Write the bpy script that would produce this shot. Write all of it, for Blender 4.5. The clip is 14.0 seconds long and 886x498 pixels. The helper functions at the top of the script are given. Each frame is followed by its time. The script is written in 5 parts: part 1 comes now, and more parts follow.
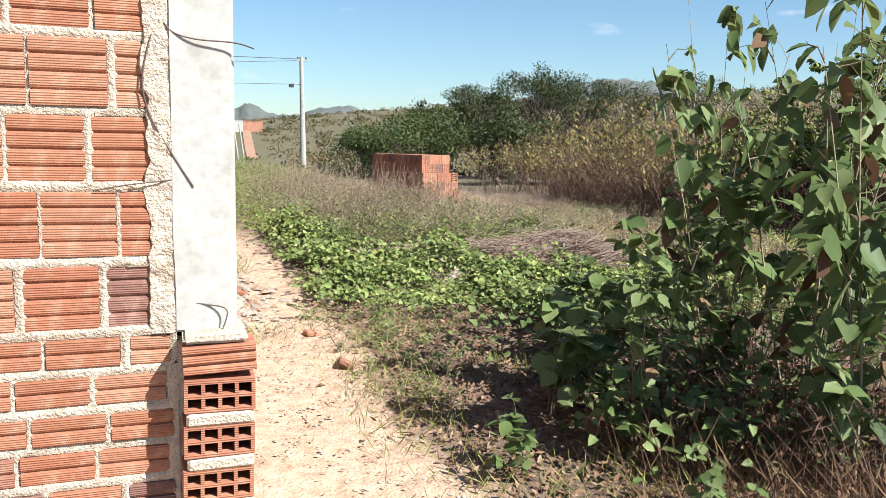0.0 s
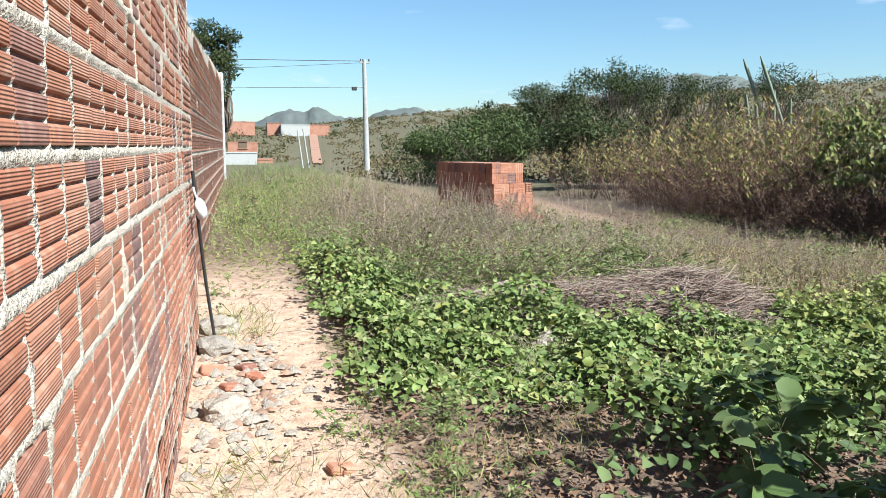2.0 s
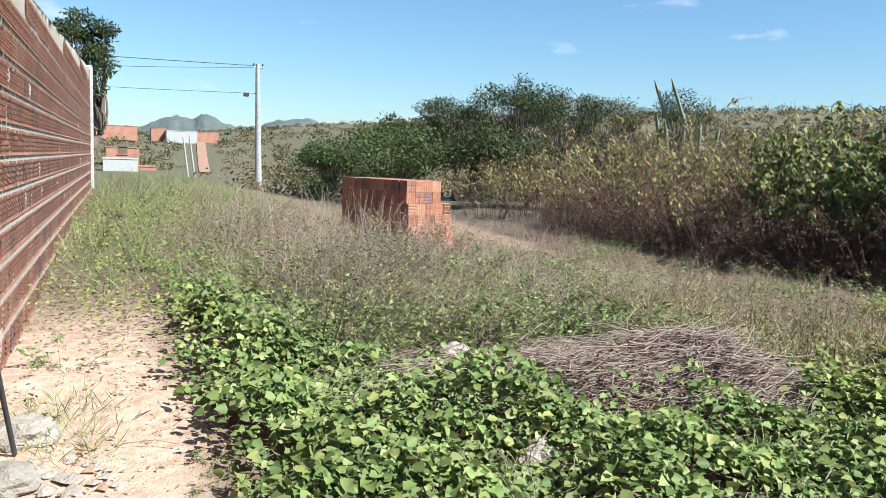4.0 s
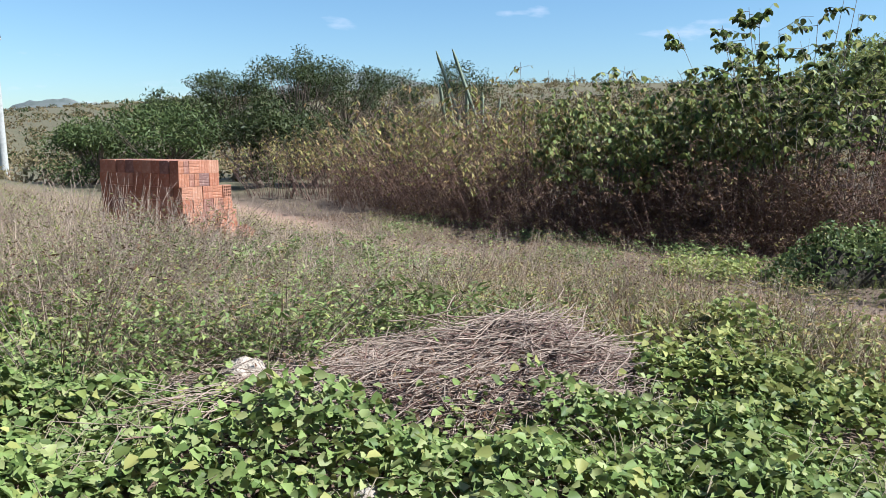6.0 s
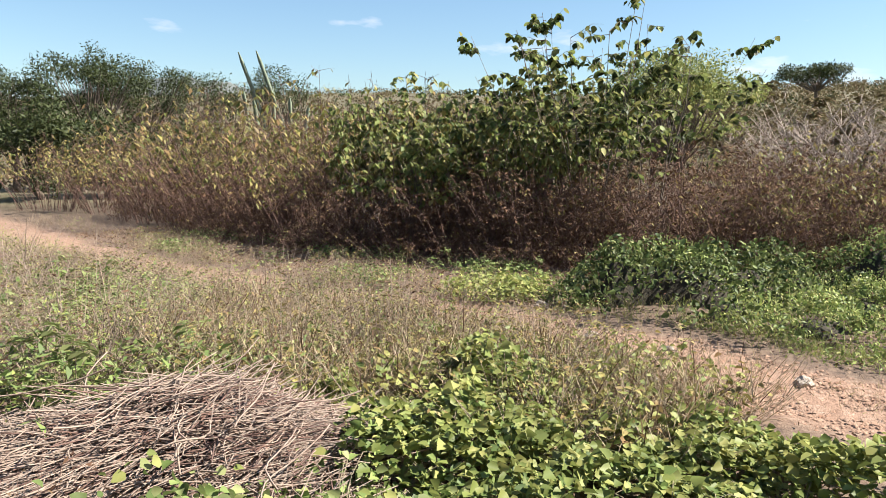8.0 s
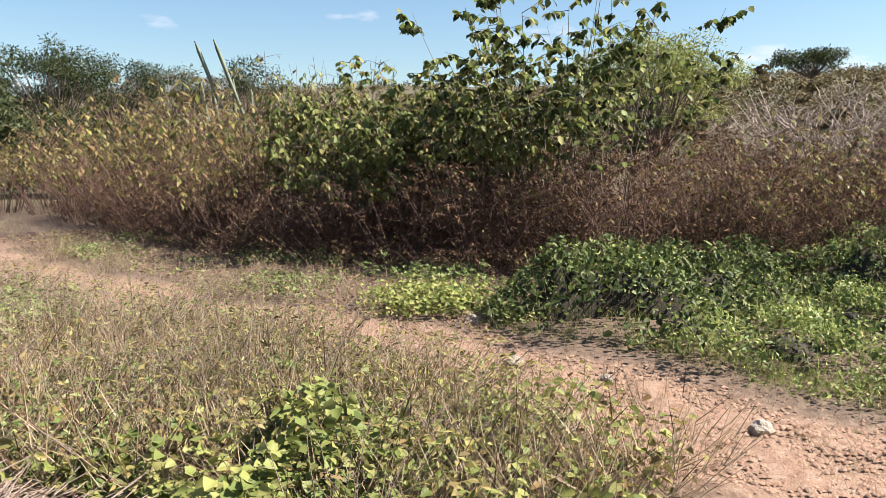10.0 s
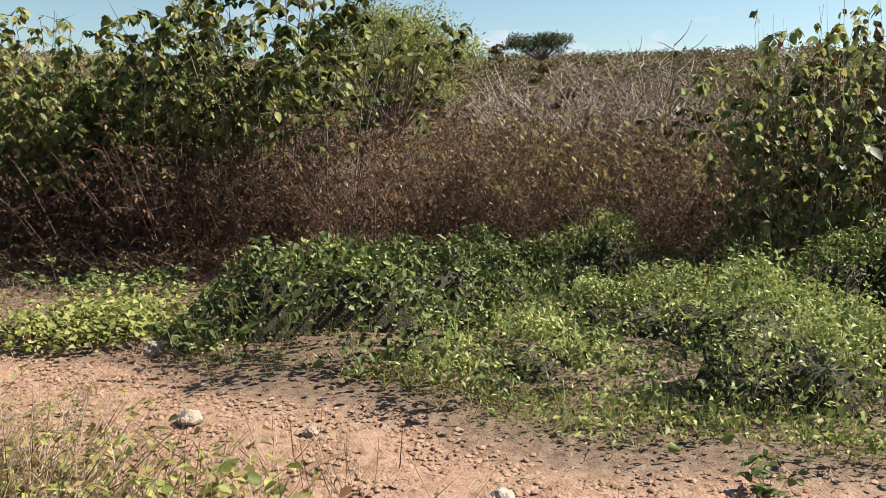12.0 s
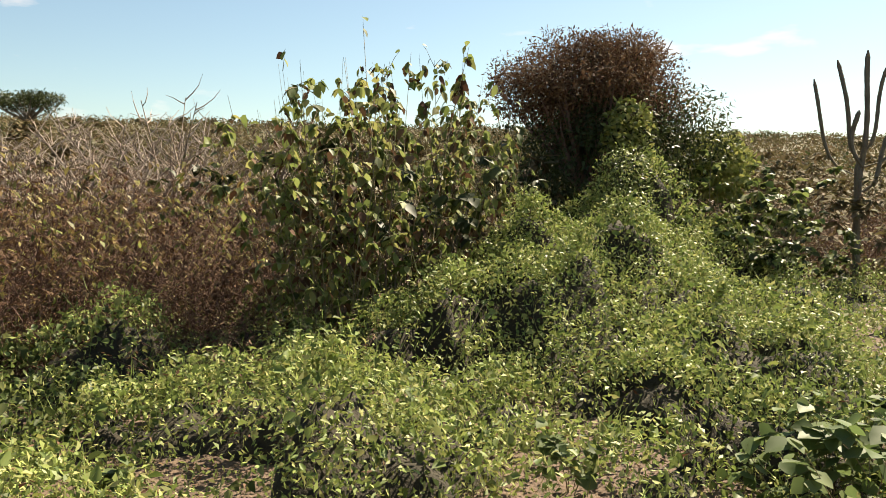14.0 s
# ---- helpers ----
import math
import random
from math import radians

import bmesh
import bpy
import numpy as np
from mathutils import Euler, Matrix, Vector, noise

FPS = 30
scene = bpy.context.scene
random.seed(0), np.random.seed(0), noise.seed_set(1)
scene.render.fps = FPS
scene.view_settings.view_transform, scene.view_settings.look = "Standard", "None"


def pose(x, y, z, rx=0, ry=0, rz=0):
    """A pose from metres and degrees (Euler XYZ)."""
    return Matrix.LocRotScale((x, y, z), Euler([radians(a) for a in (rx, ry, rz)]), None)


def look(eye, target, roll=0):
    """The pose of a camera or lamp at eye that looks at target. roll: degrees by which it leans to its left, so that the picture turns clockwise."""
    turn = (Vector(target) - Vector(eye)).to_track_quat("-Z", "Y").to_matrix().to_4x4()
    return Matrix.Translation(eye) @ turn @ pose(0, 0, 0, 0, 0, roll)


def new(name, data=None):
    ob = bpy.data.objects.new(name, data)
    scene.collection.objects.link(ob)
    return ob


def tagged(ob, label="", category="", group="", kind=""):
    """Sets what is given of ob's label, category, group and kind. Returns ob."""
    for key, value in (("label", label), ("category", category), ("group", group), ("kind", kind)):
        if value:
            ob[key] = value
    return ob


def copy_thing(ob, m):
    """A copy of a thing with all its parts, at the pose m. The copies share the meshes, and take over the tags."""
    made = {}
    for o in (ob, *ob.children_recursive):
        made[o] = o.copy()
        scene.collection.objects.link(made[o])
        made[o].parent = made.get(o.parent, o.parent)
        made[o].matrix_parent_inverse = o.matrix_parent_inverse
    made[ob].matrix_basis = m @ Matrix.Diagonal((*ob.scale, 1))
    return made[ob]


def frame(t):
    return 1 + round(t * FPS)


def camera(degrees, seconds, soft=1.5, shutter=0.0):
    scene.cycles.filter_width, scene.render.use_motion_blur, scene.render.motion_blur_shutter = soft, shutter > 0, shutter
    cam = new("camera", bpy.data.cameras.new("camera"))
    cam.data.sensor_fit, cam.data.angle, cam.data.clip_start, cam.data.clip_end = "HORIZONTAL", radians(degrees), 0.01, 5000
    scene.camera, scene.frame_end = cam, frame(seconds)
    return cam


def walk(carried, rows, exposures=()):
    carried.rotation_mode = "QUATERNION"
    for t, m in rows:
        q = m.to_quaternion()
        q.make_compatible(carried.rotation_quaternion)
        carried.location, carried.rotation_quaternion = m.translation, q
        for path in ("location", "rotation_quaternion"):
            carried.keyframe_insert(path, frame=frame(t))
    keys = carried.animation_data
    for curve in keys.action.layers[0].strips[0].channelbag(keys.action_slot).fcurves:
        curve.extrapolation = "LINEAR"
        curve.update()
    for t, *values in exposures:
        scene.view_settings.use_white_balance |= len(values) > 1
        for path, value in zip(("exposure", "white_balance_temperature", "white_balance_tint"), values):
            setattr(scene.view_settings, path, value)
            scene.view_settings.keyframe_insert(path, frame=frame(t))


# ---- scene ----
cam = camera(59.0, 14.0, soft=0.7)
PATH = [
    (0, (-0.172, -2.236, 1.522), (0.484, -0.364, 1.262), 1.1),
    (0.2, (-0.08, -2.106, 1.5), (0.592, -0.239, 1.255), 0.5),
    (0.5, (0.012, -1.731, 1.481), (0.743, 0.113, 1.218), 1.3),
    (1, (0.13, -1.325, 1.557), (0.802, 0.541, 1.299), 0.9),
    (1.5, (0.251, -0.866, 1.647), (0.747, 1.053, 1.378), -0.7),
    (2, (0.308, -0.452, 1.656), (0.802, 1.468, 1.395), 0.1),
    (2.2, (0.332, -0.31, 1.682), (0.82, 1.613, 1.428), 0.0),
    (4.3, (0.553, 1.666, 1.634), (1.388, 3.472, 1.428), 1.5),
    (4.5, (0.564, 1.84, 1.612), (1.454, 3.622, 1.433), 0.6),
    (5, (0.6, 2.06, 1.613), (1.596, 3.782, 1.401), -1.6),
    (5.5, (0.745, 2.13, 1.609), (1.757, 3.84, 1.378), -1.1),
    (6, (0.915, 2.198, 1.606), (2.129, 3.764, 1.337), 0.2),
    (6.5, (1.172, 2.317, 1.625), (2.508, 3.781, 1.362), 1.1),
    (7, (1.502, 2.332, 1.599), (2.934, 3.704, 1.346), -0.6),
    (7.5, (1.834, 2.365, 1.631), (3.314, 3.692, 1.405), 0.6),
    (8, (2.236, 2.509, 1.587), (3.751, 3.792, 1.345), 0.7),
    (8.2, (2.384, 2.537, 1.61), (3.893, 3.827, 1.366), 0.1),
    (10.3, (3.893, 2.75, 1.562), (5.406, 4.031, 1.296), 0.0),
    (10.5, (4.002, 2.804, 1.591), (5.518, 4.08, 1.318), 0.7),
    (11, (4.366, 2.919, 1.53), (6.033, 3.988, 1.248), 1.4),
    (11.5, (4.776, 3.068, 1.594), (6.53, 3.966, 1.25), 1.6),
    (12, (5.144, 3.111, 1.571), (6.97, 3.863, 1.257), 0.4),
    (12.5, (5.426, 3.139, 1.594), (7.338, 3.656, 1.319), 0.9),
    (13, (5.744, 3.259, 1.532), (7.717, 3.524, 1.337), 1.3),
    (13.5, (6.052, 3.323, 1.514), (8.045, 3.21, 1.394), 1.1),
    (14, (6.543, 3.395, 1.449), (8.493, 2.974, 1.316), 0.2),
]
EXPOSURES = [(0.0, 1.41, 5850, 7), (1.5, 1.31, 5550, 3), (2.0, 1.38, 5450, 3), (5.0, 1.37, 5400, 5), (6.5, 1.29, 5350, 8), (7.5, 1.33, 5600, 10), (8.0, 1.59, 6150, 10), (10.5, 1.45, 6250, 12), (11.0, 1.35, 6500, 11), (11.5, 1.23, 6550, 11), (12.5, 1.39, 6600, 8), (14.0, 1.52, 7600, 8)]
walk(cam, [(t, look(eye, target, roll)) for t, eye, target, roll in PATH], EXPOSURES)

# ---- sky, sun ----
SUN_AZ, SUN_EL = 140.0, 45.0      # degrees clockwise from +y, and above the horizon
world = bpy.data.worlds.new("world")
scene.world = world
world.use_nodes = True
wn, wl = world.node_tree.nodes, world.node_tree.links
sky = wn.new("ShaderNodeTexSky")
sky.sky_type, sky.sun_disc = "NISHITA", False
sky.sun_elevation, sky.sun_rotation = radians(SUN_EL), radians(SUN_AZ)
sky.air_density, sky.dust_density, sky.ozone_density, sky.altitude = 1.1, 0.5, 2.0, 200
co = wn.new("ShaderNodeTexCoord")
mp = wn.new("ShaderNodeMapping")
mp.inputs["Scale"].default_value = (3.2, 3.2, 11.0)
mp.inputs["Location"].default_value = (1.7, 0.4, 0.2)
nz = wn.new("ShaderNodeTexNoise")
nz.inputs["Scale"].default_value, nz.inputs["Detail"].default_value = 2.2, 6.0
ramp = wn.new("ShaderNodeValToRGB")
ramp.color_ramp.elements[0].position, ramp.color_ramp.elements[1].position = 0.62, 0.76
ramp.color_ramp.elements[1].color = (0.75, 0.75, 0.75, 1)
mixc = wn.new("ShaderNodeMixRGB")
mixc.inputs[2].default_value = (8.5, 8.0, 8.4, 1)
wl.new(co.outputs["Generated"], mp.inputs[0])
wl.new(mp.outputs[0], nz.inputs["Vector"])
wl.new(nz.outputs[0], ramp.inputs[0])
wl.new(ramp.outputs[0], mixc.inputs[0])
tint = wn.new("ShaderNodeMixRGB")
tint.blend_type = "MULTIPLY"
tint.inputs[0].default_value, tint.inputs[2].default_value = 1.0, (1.0, 1.06, 1.06, 1)
wl.new(sky.outputs[0], tint.inputs[1])
wl.new(tint.outputs[0], mixc.inputs[1])
wl.new(mixc.outputs[0], wn["Background"].inputs[0])
wn["Background"].inputs[1].default_value = 0.05
sun = new("sun", bpy.data.lights.new("sun", "SUN"))
sun.data.energy, sun.data.angle, sun.data.color = 5.0, radians(0.55), (1.0, 0.93, 0.81)
sa, se = radians(SUN_AZ), radians(SUN_EL)
sun.matrix_world = look((0, 0, 30), (-math.sin(sa) * math.cos(se), -math.cos(sa) * math.cos(se), 30 - math.sin(se)))


# ---- node helpers ----
def mat_base(name, rough=0.8):
    m = bpy.data.materials.new(name)
    m.use_nodes = True
    b = m.node_tree.nodes["Principled BSDF"]
    b.inputs["Roughness"].default_value = rough
    return m, m.node_tree.nodes, m.node_tree.links, b


def ramp_of(n, colours, interp="LINEAR"):
    r = n.new("ShaderNodeValToRGB")
    r.color_ramp.interpolation = interp
    e = r.color_ramp.elements
    while len(e) < len(colours):
        e.new(0.5)
    for i, c in enumerate(colours):
        e[i].position = i / max(1, len(colours) - 1) if interp == "LINEAR" else i / len(colours)
        e[i].color = (*c, 1)
    return r


def noise_node(n, l, scale, detail=4.0, kind="Object"):
    c = n.new("ShaderNodeTexCoord")
    t = n.new("ShaderNodeTexNoise")
    t.inputs["Scale"].default_value, t.inputs["Detail"].default_value = scale, detail
    l.new(c.outputs[kind], t.inputs["Vector"])
    return t


def mul(n, l, a, b, fac=1.0, mode="MULTIPLY"):
    x = n.new("ShaderNodeMixRGB")
    x.blend_type = mode
    x.inputs[0].default_value = fac
    l.new(a, x.inputs[1])
    l.new(b, x.inputs[2])
    return x.outputs[0]


LEAF_TONE = 0.6


def leaf_mat(name, colours, translucency=0.28, rough=0.5):
    """Leaves: one shade a leaf, patches of tone over the plant, some light through the blade."""
    m, n, l, b = mat_base(name, rough)
    g = n.new("ShaderNodeNewGeometry")
    colours = [tuple(LEAF_TONE * (0.9 * v + 0.1 * (0.3 * c[0] + 0.6 * c[1] + 0.1 * c[2])) for v in c) for c in colours]
    r = ramp_of(n, colours)
    l.new(g.outputs["Random Per Island"], r.inputs[0])
    t = noise_node(n, l, 1.3, 3.0)
    v = ramp_of(n, [(0.7, 0.7, 0.7), (1.6, 1.55, 1.35)])
    l.new(t.outputs[0], v.inputs[0])
    c = mul(n, l, r.outputs[0], v.outputs[0])
    l.new(c, b.inputs["Base Color"])
    b.inputs["Specular IOR Level"].default_value = 0.16
    if translucency:
        tr = n.new("ShaderNodeBsdfTranslucent")
        l.new(c, tr.inputs[0])
        mx = n.new("ShaderNodeMixShader")
        mx.inputs[0].default_value = translucency
        l.new(b.outputs[0], mx.inputs[1])
        l.new(tr.outputs[0], mx.inputs[2])
        l.new(mx.outputs[0], n["Material Output"].inputs[0])
    return m


def rough_mat(name, colours, scale=6.0, fine=60.0, bump=0.4, rough=0.85, island=False, random_object=False):
    """Stone, bark, plaster, soil: broad patches, fine grain, relief."""
    m, n, l, b = mat_base(name, rough)
    t = noise_node(n, l, scale, 6.0)
    r = ramp_of(n, colours)
    e = r.color_ramp.elements
    e[0].position, e[-1].position = 0.28, 0.74
    l.new(t.outputs[0], r.inputs[0])
    f = noise_node(n, l, fine, 3.0)
    v = ramp_of(n, [(0.7, 0.7, 0.7), (1.25, 1.25, 1.25)])
    l.new(f.outputs[0], v.inputs[0])
    c = mul(n, l, r.outputs[0], v.outputs[0])
    if island or random_object:
        g = n.new("ShaderNodeNewGeometry" if island else "ShaderNodeObjectInfo")
        w = ramp_of(n, [(0.7, 0.7, 0.7), (1.2, 1.15, 1.1)])
        l.new(g.outputs["Random Per Island" if island else "Random"], w.inputs[0])
        c = mul(n, l, c, w.outputs[0])
    l.new(c, b.inputs["Base Color"])
    bp = n.new("ShaderNodeBump")
    bp.inputs["Strength"].default_value, bp.inputs["Distance"].default_value = bump, 0.02
    l.new(f.outputs[0], bp.inputs["Height"])
    l.new(bp.outputs[0], b.inputs["Normal"])
    return m


def brick_mat(name, island):
    """Fired clay with fine drawn lines, dust and some smoke-blackened pieces."""
    m, n, l, b = mat_base(name, 0.85)
    g = n.new("ShaderNodeNewGeometry" if island else "ShaderNodeObjectInfo")
    r = ramp_of(n, [(0.266, 0.102, 0.0518), (0.327, 0.133, 0.0691), (0.284, 0.102, 0.0518), (0.363, 0.176, 0.104), (0.314, 0.121, 0.0634), (0.163, 0.0848, 0.0691)])
    l.new(g.outputs["Random Per Island" if island else "Random"], r.inputs[0])
    t = noise_node(n, l, 9.0, 6.0)
    v = ramp_of(n, [(0.6, 0.6, 0.6), (1.3, 1.3, 1.35)])
    l.new(t.outputs[0], v.inputs[0])
    c = mul(n, l, r.outputs[0], v.outputs[0])
    d = noise_node(n, l, 26.0, 5.0)
    dust = ramp_of(n, [(0, 0, 0), (0, 0, 0), (0.6, 0.6, 0.6)])
    dust.color_ramp.elements[1].position = 0.5
    l.new(d.outputs[0], dust.inputs[0])
    mx = n.new("ShaderNodeMixRGB")
    mx.inputs[2].default_value = (0.5, 0.37, 0.28, 1)
    l.new(dust.outputs[0], mx.inputs[0])
    l.new(c, mx.inputs[1])
    l.new(mx.outputs[0], b.inputs["Base Color"])
    co_ = n.new("ShaderNodeTexCoord")
    s = n.new("ShaderNodeSeparateXYZ")
    l.new(co_.outputs["Object"], s.inputs[0])
    k = n.new("ShaderNodeMath")
    k.operation = "MULTIPLY"
    k.inputs[1].default_value = 2 * math.pi / 0.0062
    l.new(s.outputs["Z"], k.inputs[0])
    q = n.new("ShaderNodeMath")
    q.operation = "SINE"
    l.new(k.outputs[0], q.inputs[0])
    ad = n.new("ShaderNodeMath")
    ad.operation = "MULTIPLY_ADD"
    ad.inputs[1].default_value = 0.35
    l.new(q.outputs[0], ad.inputs[0])
    l.new(d.outputs[0], ad.inputs[2])
    bp = n.new("ShaderNodeBump")
    bp.inputs["Strength"].default_value, bp.inputs["Distance"].default_value = 0.7, 0.003
    l.new(ad.outputs[0], bp.inputs["Height"])
    l.new(bp.outputs[0], b.inputs["Normal"])
    return m


M_BRICK = brick_mat("clay_brick", False)
M_BRICK_FAR = brick_mat("clay_brick_far", True)
M_MORTAR = rough_mat("mortar", [(0.321, 0.257, 0.195), (0.457, 0.389, 0.311), (0.389, 0.311, 0.243)], 14, 120, 0.6, 0.95)
M_PLASTER = rough_mat("white_plaster", [(0.299, 0.285, 0.258), (0.379, 0.37, 0.347), (0.362, 0.347, 0.321)], 7, 40, 0.06, 0.9)
M_CONCRETE = rough_mat("concrete", [(0.239, 0.233, 0.217), (0.342, 0.331, 0.308), (0.285, 0.279, 0.262)], 5, 60, 0.3, 0.85)
M_BARK = rough_mat("bark", [(0.076, 0.0532, 0.038), (0.152, 0.114, 0.0836), (0.106, 0.076, 0.0532)], 20, 150, 0.5, 0.9)
M_STEM = rough_mat("green_brown_stem", [(0.152, 0.114, 0.0684), (0.228, 0.182, 0.114), (0.167, 0.152, 0.076)], 20, 150, 0.3, 0.8)
M_TWIG = rough_mat("dry_twig", [(0.062, 0.033, 0.027), (0.155, 0.09, 0.068), (0.1, 0.057, 0.045)], 9, 90, 0.3, 0.9, island=True)
# near-black so that the gaps between vine leaves look shaded
M_TANGLE = rough_mat("vine_shade", [(0.016, 0.0133, 0.00798), (0.0372, 0.0293, 0.016), (0.0239, 0.0186, 0.0106)], 9, 60, 0.6, 0.95)
M_STICK = rough_mat("bleached_stick", [(0.146, 0.0948, 0.0694), (0.322, 0.248, 0.197), (0.226, 0.161, 0.124)], 9, 90, 0.3, 0.9, island=True)
M_DRYSTEM = rough_mat("dry_weed_stem", [(0.152, 0.0988, 0.076), (0.274, 0.213, 0.167), (0.205, 0.144, 0.114)], 9, 90, 0.3, 0.9, island=True)
M_GREY_TWIG = rough_mat("grey_twig", [(0.199, 0.149, 0.123), (0.331, 0.273, 0.232), (0.264, 0.199, 0.165)], 4, 50, 0.3, 0.9, island=True)
M_STONE = rough_mat("pale_stone", [(0.239, 0.188, 0.143), (0.353, 0.308, 0.257), (0.285, 0.228, 0.182)], 18, 90, 0.6, 0.9, random_object=True)
M_PEBBLE = rough_mat("red_gravel", [(0.208, 0.109, 0.0657), (0.306, 0.197, 0.137), (0.252, 0.142, 0.0927)], 8, 90, 0.4, 0.9, island=True)
M_PLASTIC, _n, _l, _b = mat_base("white_plastic", 0.35)
_b.inputs["Base Color"].default_value = (0.5, 0.5, 0.5, 1)
M_DARK, _n, _l, _b = mat_base("black_plastic", 0.5)
_b.inputs["Base Color"].default_value = (0.03, 0.03, 0.03, 1)
M_WIRE, _n, _l, _b = mat_base("rusty_wire", 0.6)
_b.inputs["Base Color"].default_value = (0.09, 0.06, 0.05, 1)
M_HOLE, _n, _l, _b = mat_base("shutter_brown", 0.6)
_b.inputs["Base Color"].default_value = (0.12, 0.08, 0.05, 1)

GREEN = leaf_mat("creeper_leaf", [(0.102, 0.158, 0.04), (0.215, 0.305, 0.073), (0.339, 0.429, 0.124), (0.147, 0.226, 0.056), (0.475, 0.508, 0.203), (0.09, 0.136, 0.034)])
LIME = leaf_mat("weed_leaf", [(0.144, 0.187, 0.0443), (0.308, 0.364, 0.0827), (0.485, 0.474, 0.144), (0.221, 0.276, 0.0659)], 0.3)
SMALL = leaf_mat("groundcover_leaf", [(0.112, 0.168, 0.0414), (0.308, 0.42, 0.0986), (0.532, 0.63, 0.168), (0.196, 0.28, 0.0694), (0.7, 0.686, 0.252), (0.0986, 0.14, 0.0414)], 0.26)
BANK = leaf_mat("bank_leaf", [(0.045, 0.075, 0.0225), (0.09, 0.135, 0.0375), (0.15, 0.203, 0.06), (0.0675, 0.0975, 0.03), (0.225, 0.255, 0.09)], 0.26)
SHRUB = leaf_mat("shrub_leaf", [(0.1, 0.138, 0.037), (0.225, 0.288, 0.062), (0.45, 0.5, 0.125), (0.15, 0.2, 0.05), (0.625, 0.575, 0.175)], 0.46)
BUSHLEAF = leaf_mat("bush_leaf", [(0.085, 0.125, 0.035), (0.23, 0.31, 0.075), (0.42, 0.48, 0.14), (0.13, 0.18, 0.05), (0.52, 0.5, 0.16), (0.07, 0.1, 0.03)], 0.4)
NEARLEAF = leaf_mat("broad_leaf", [(0.09, 0.14, 0.05), (0.18, 0.27, 0.08), (0.3, 0.38, 0.15), (0.13, 0.19, 0.065)], 0.4, 0.5)
YELLOW = leaf_mat("yellowed_leaf", [(0.224, 0.19, 0.056), (0.47, 0.392, 0.123), (0.37, 0.224, 0.095), (0.179, 0.19, 0.056), (0.616, 0.515, 0.157)], 0.3)
BROWN = leaf_mat("withered_leaf", [(0.0801, 0.0396, 0.027), (0.2, 0.0999, 0.0603), (0.266, 0.167, 0.0936), (0.127, 0.0729, 0.0396)], 0.2, 0.8)
# tree leaf colour; on the vine mounds it also paints inner shade
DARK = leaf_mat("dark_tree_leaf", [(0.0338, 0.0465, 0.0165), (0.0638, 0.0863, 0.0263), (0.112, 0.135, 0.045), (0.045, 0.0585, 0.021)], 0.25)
STRAW = leaf_mat("dry_grass", [(0.36, 0.264, 0.168), (0.552, 0.444, 0.312), (0.456, 0.324, 0.216), (0.624, 0.516, 0.384)], 0.25, 0.8)
LITTER = leaf_mat("leaf_litter", [(0.16, 0.09, 0.06), (0.3, 0.18, 0.12), (0.22, 0.13, 0.08), (0.4, 0.28, 0.2)], 0.1, 0.85)
SCRUB = leaf_mat("far_scrub", [(0.2, 0.13, 0.08), (0.15, 0.14, 0.06), (0.3, 0.21, 0.13), (0.22, 0.19, 0.08), (0.13, 0.1, 0.05)], 0.2, 0.8)


# ---- mesh helpers ----
def unit(a):
    return a / np.maximum(np.linalg.norm(a, axis=-1, keepdims=True), 1e-9)


def quad_mesh(name, verts, quads, mat, smooth=False):
    me = bpy.data.meshes.new(name)
    verts, quads = np.asarray(verts, np.float32), np.asarray(quads, np.int32)
    me.vertices.add(len(verts))
    me.vertices.foreach_set("co", verts.ravel())
    me.loops.add(len(quads) * 4)
    me.loops.foreach_set("vertex_index", quads.ravel())
    me.polygons.add(len(quads))
    me.polygons.foreach_set("loop_start", np.arange(0, len(quads) * 4, 4, dtype=np.int32))
    me.update(calc_edges=True)
    me.materials.append(mat)
    if smooth:
        me.polygons.foreach_set("use_smooth", np.ones(len(quads), bool))
    return me


def bm_mesh(name, bm, mat):
    me = bpy.data.meshes.new(name)
    bm.normal_update()
    bm.to_mesh(me)
    bm.free()
    me.materials.append(mat)
    return me


def part(name, me, parent, label="", m=None):
    ob = new(name, me)
    ob.parent = parent
    if m is not None:
        ob.matrix_basis = m
    return tagged(ob, label) if label else ob


def thing(name, label, category, at=None, group="", kind="", me=None):
    ob = new(name, me)
    if at is not None:
        ob.matrix_basis = at
    return tagged(ob, label, category, group, kind)


def joined(pairs):
    vs, qs, o = [], [], 0
    for v, q in pairs:
        vs.append(v)
        qs.append(q + o)
        o += len(v)
    return np.concatenate(vs), np.concatenate(qs)


LEAF = np.array([(0, 0, 0), (.25, .5, .16), (.66, .36, .10), (1, 0, -.12), (.66, -.36, .10), (.25, -.5, .16)])
BLADE = np.array([(0, .35, 0), (.55, .3, .03), (1, 0, -.06), (.5, -.3, .03)])


OVATE = np.array([(0, 0, 0), (.12, .3, .03), (.4, .5, .05), (.76, .3, .0), (.12, -.3, .03), (.4, -.5, .05), (.76, -.3, .0), (.45, 0, -.02), (1.0, 0, -.12)])
OVATE_QUADS = ((0, 1, 2, 7), (7, 2, 3, 8), (0, 7, 5, 4), (7, 8, 6, 5))


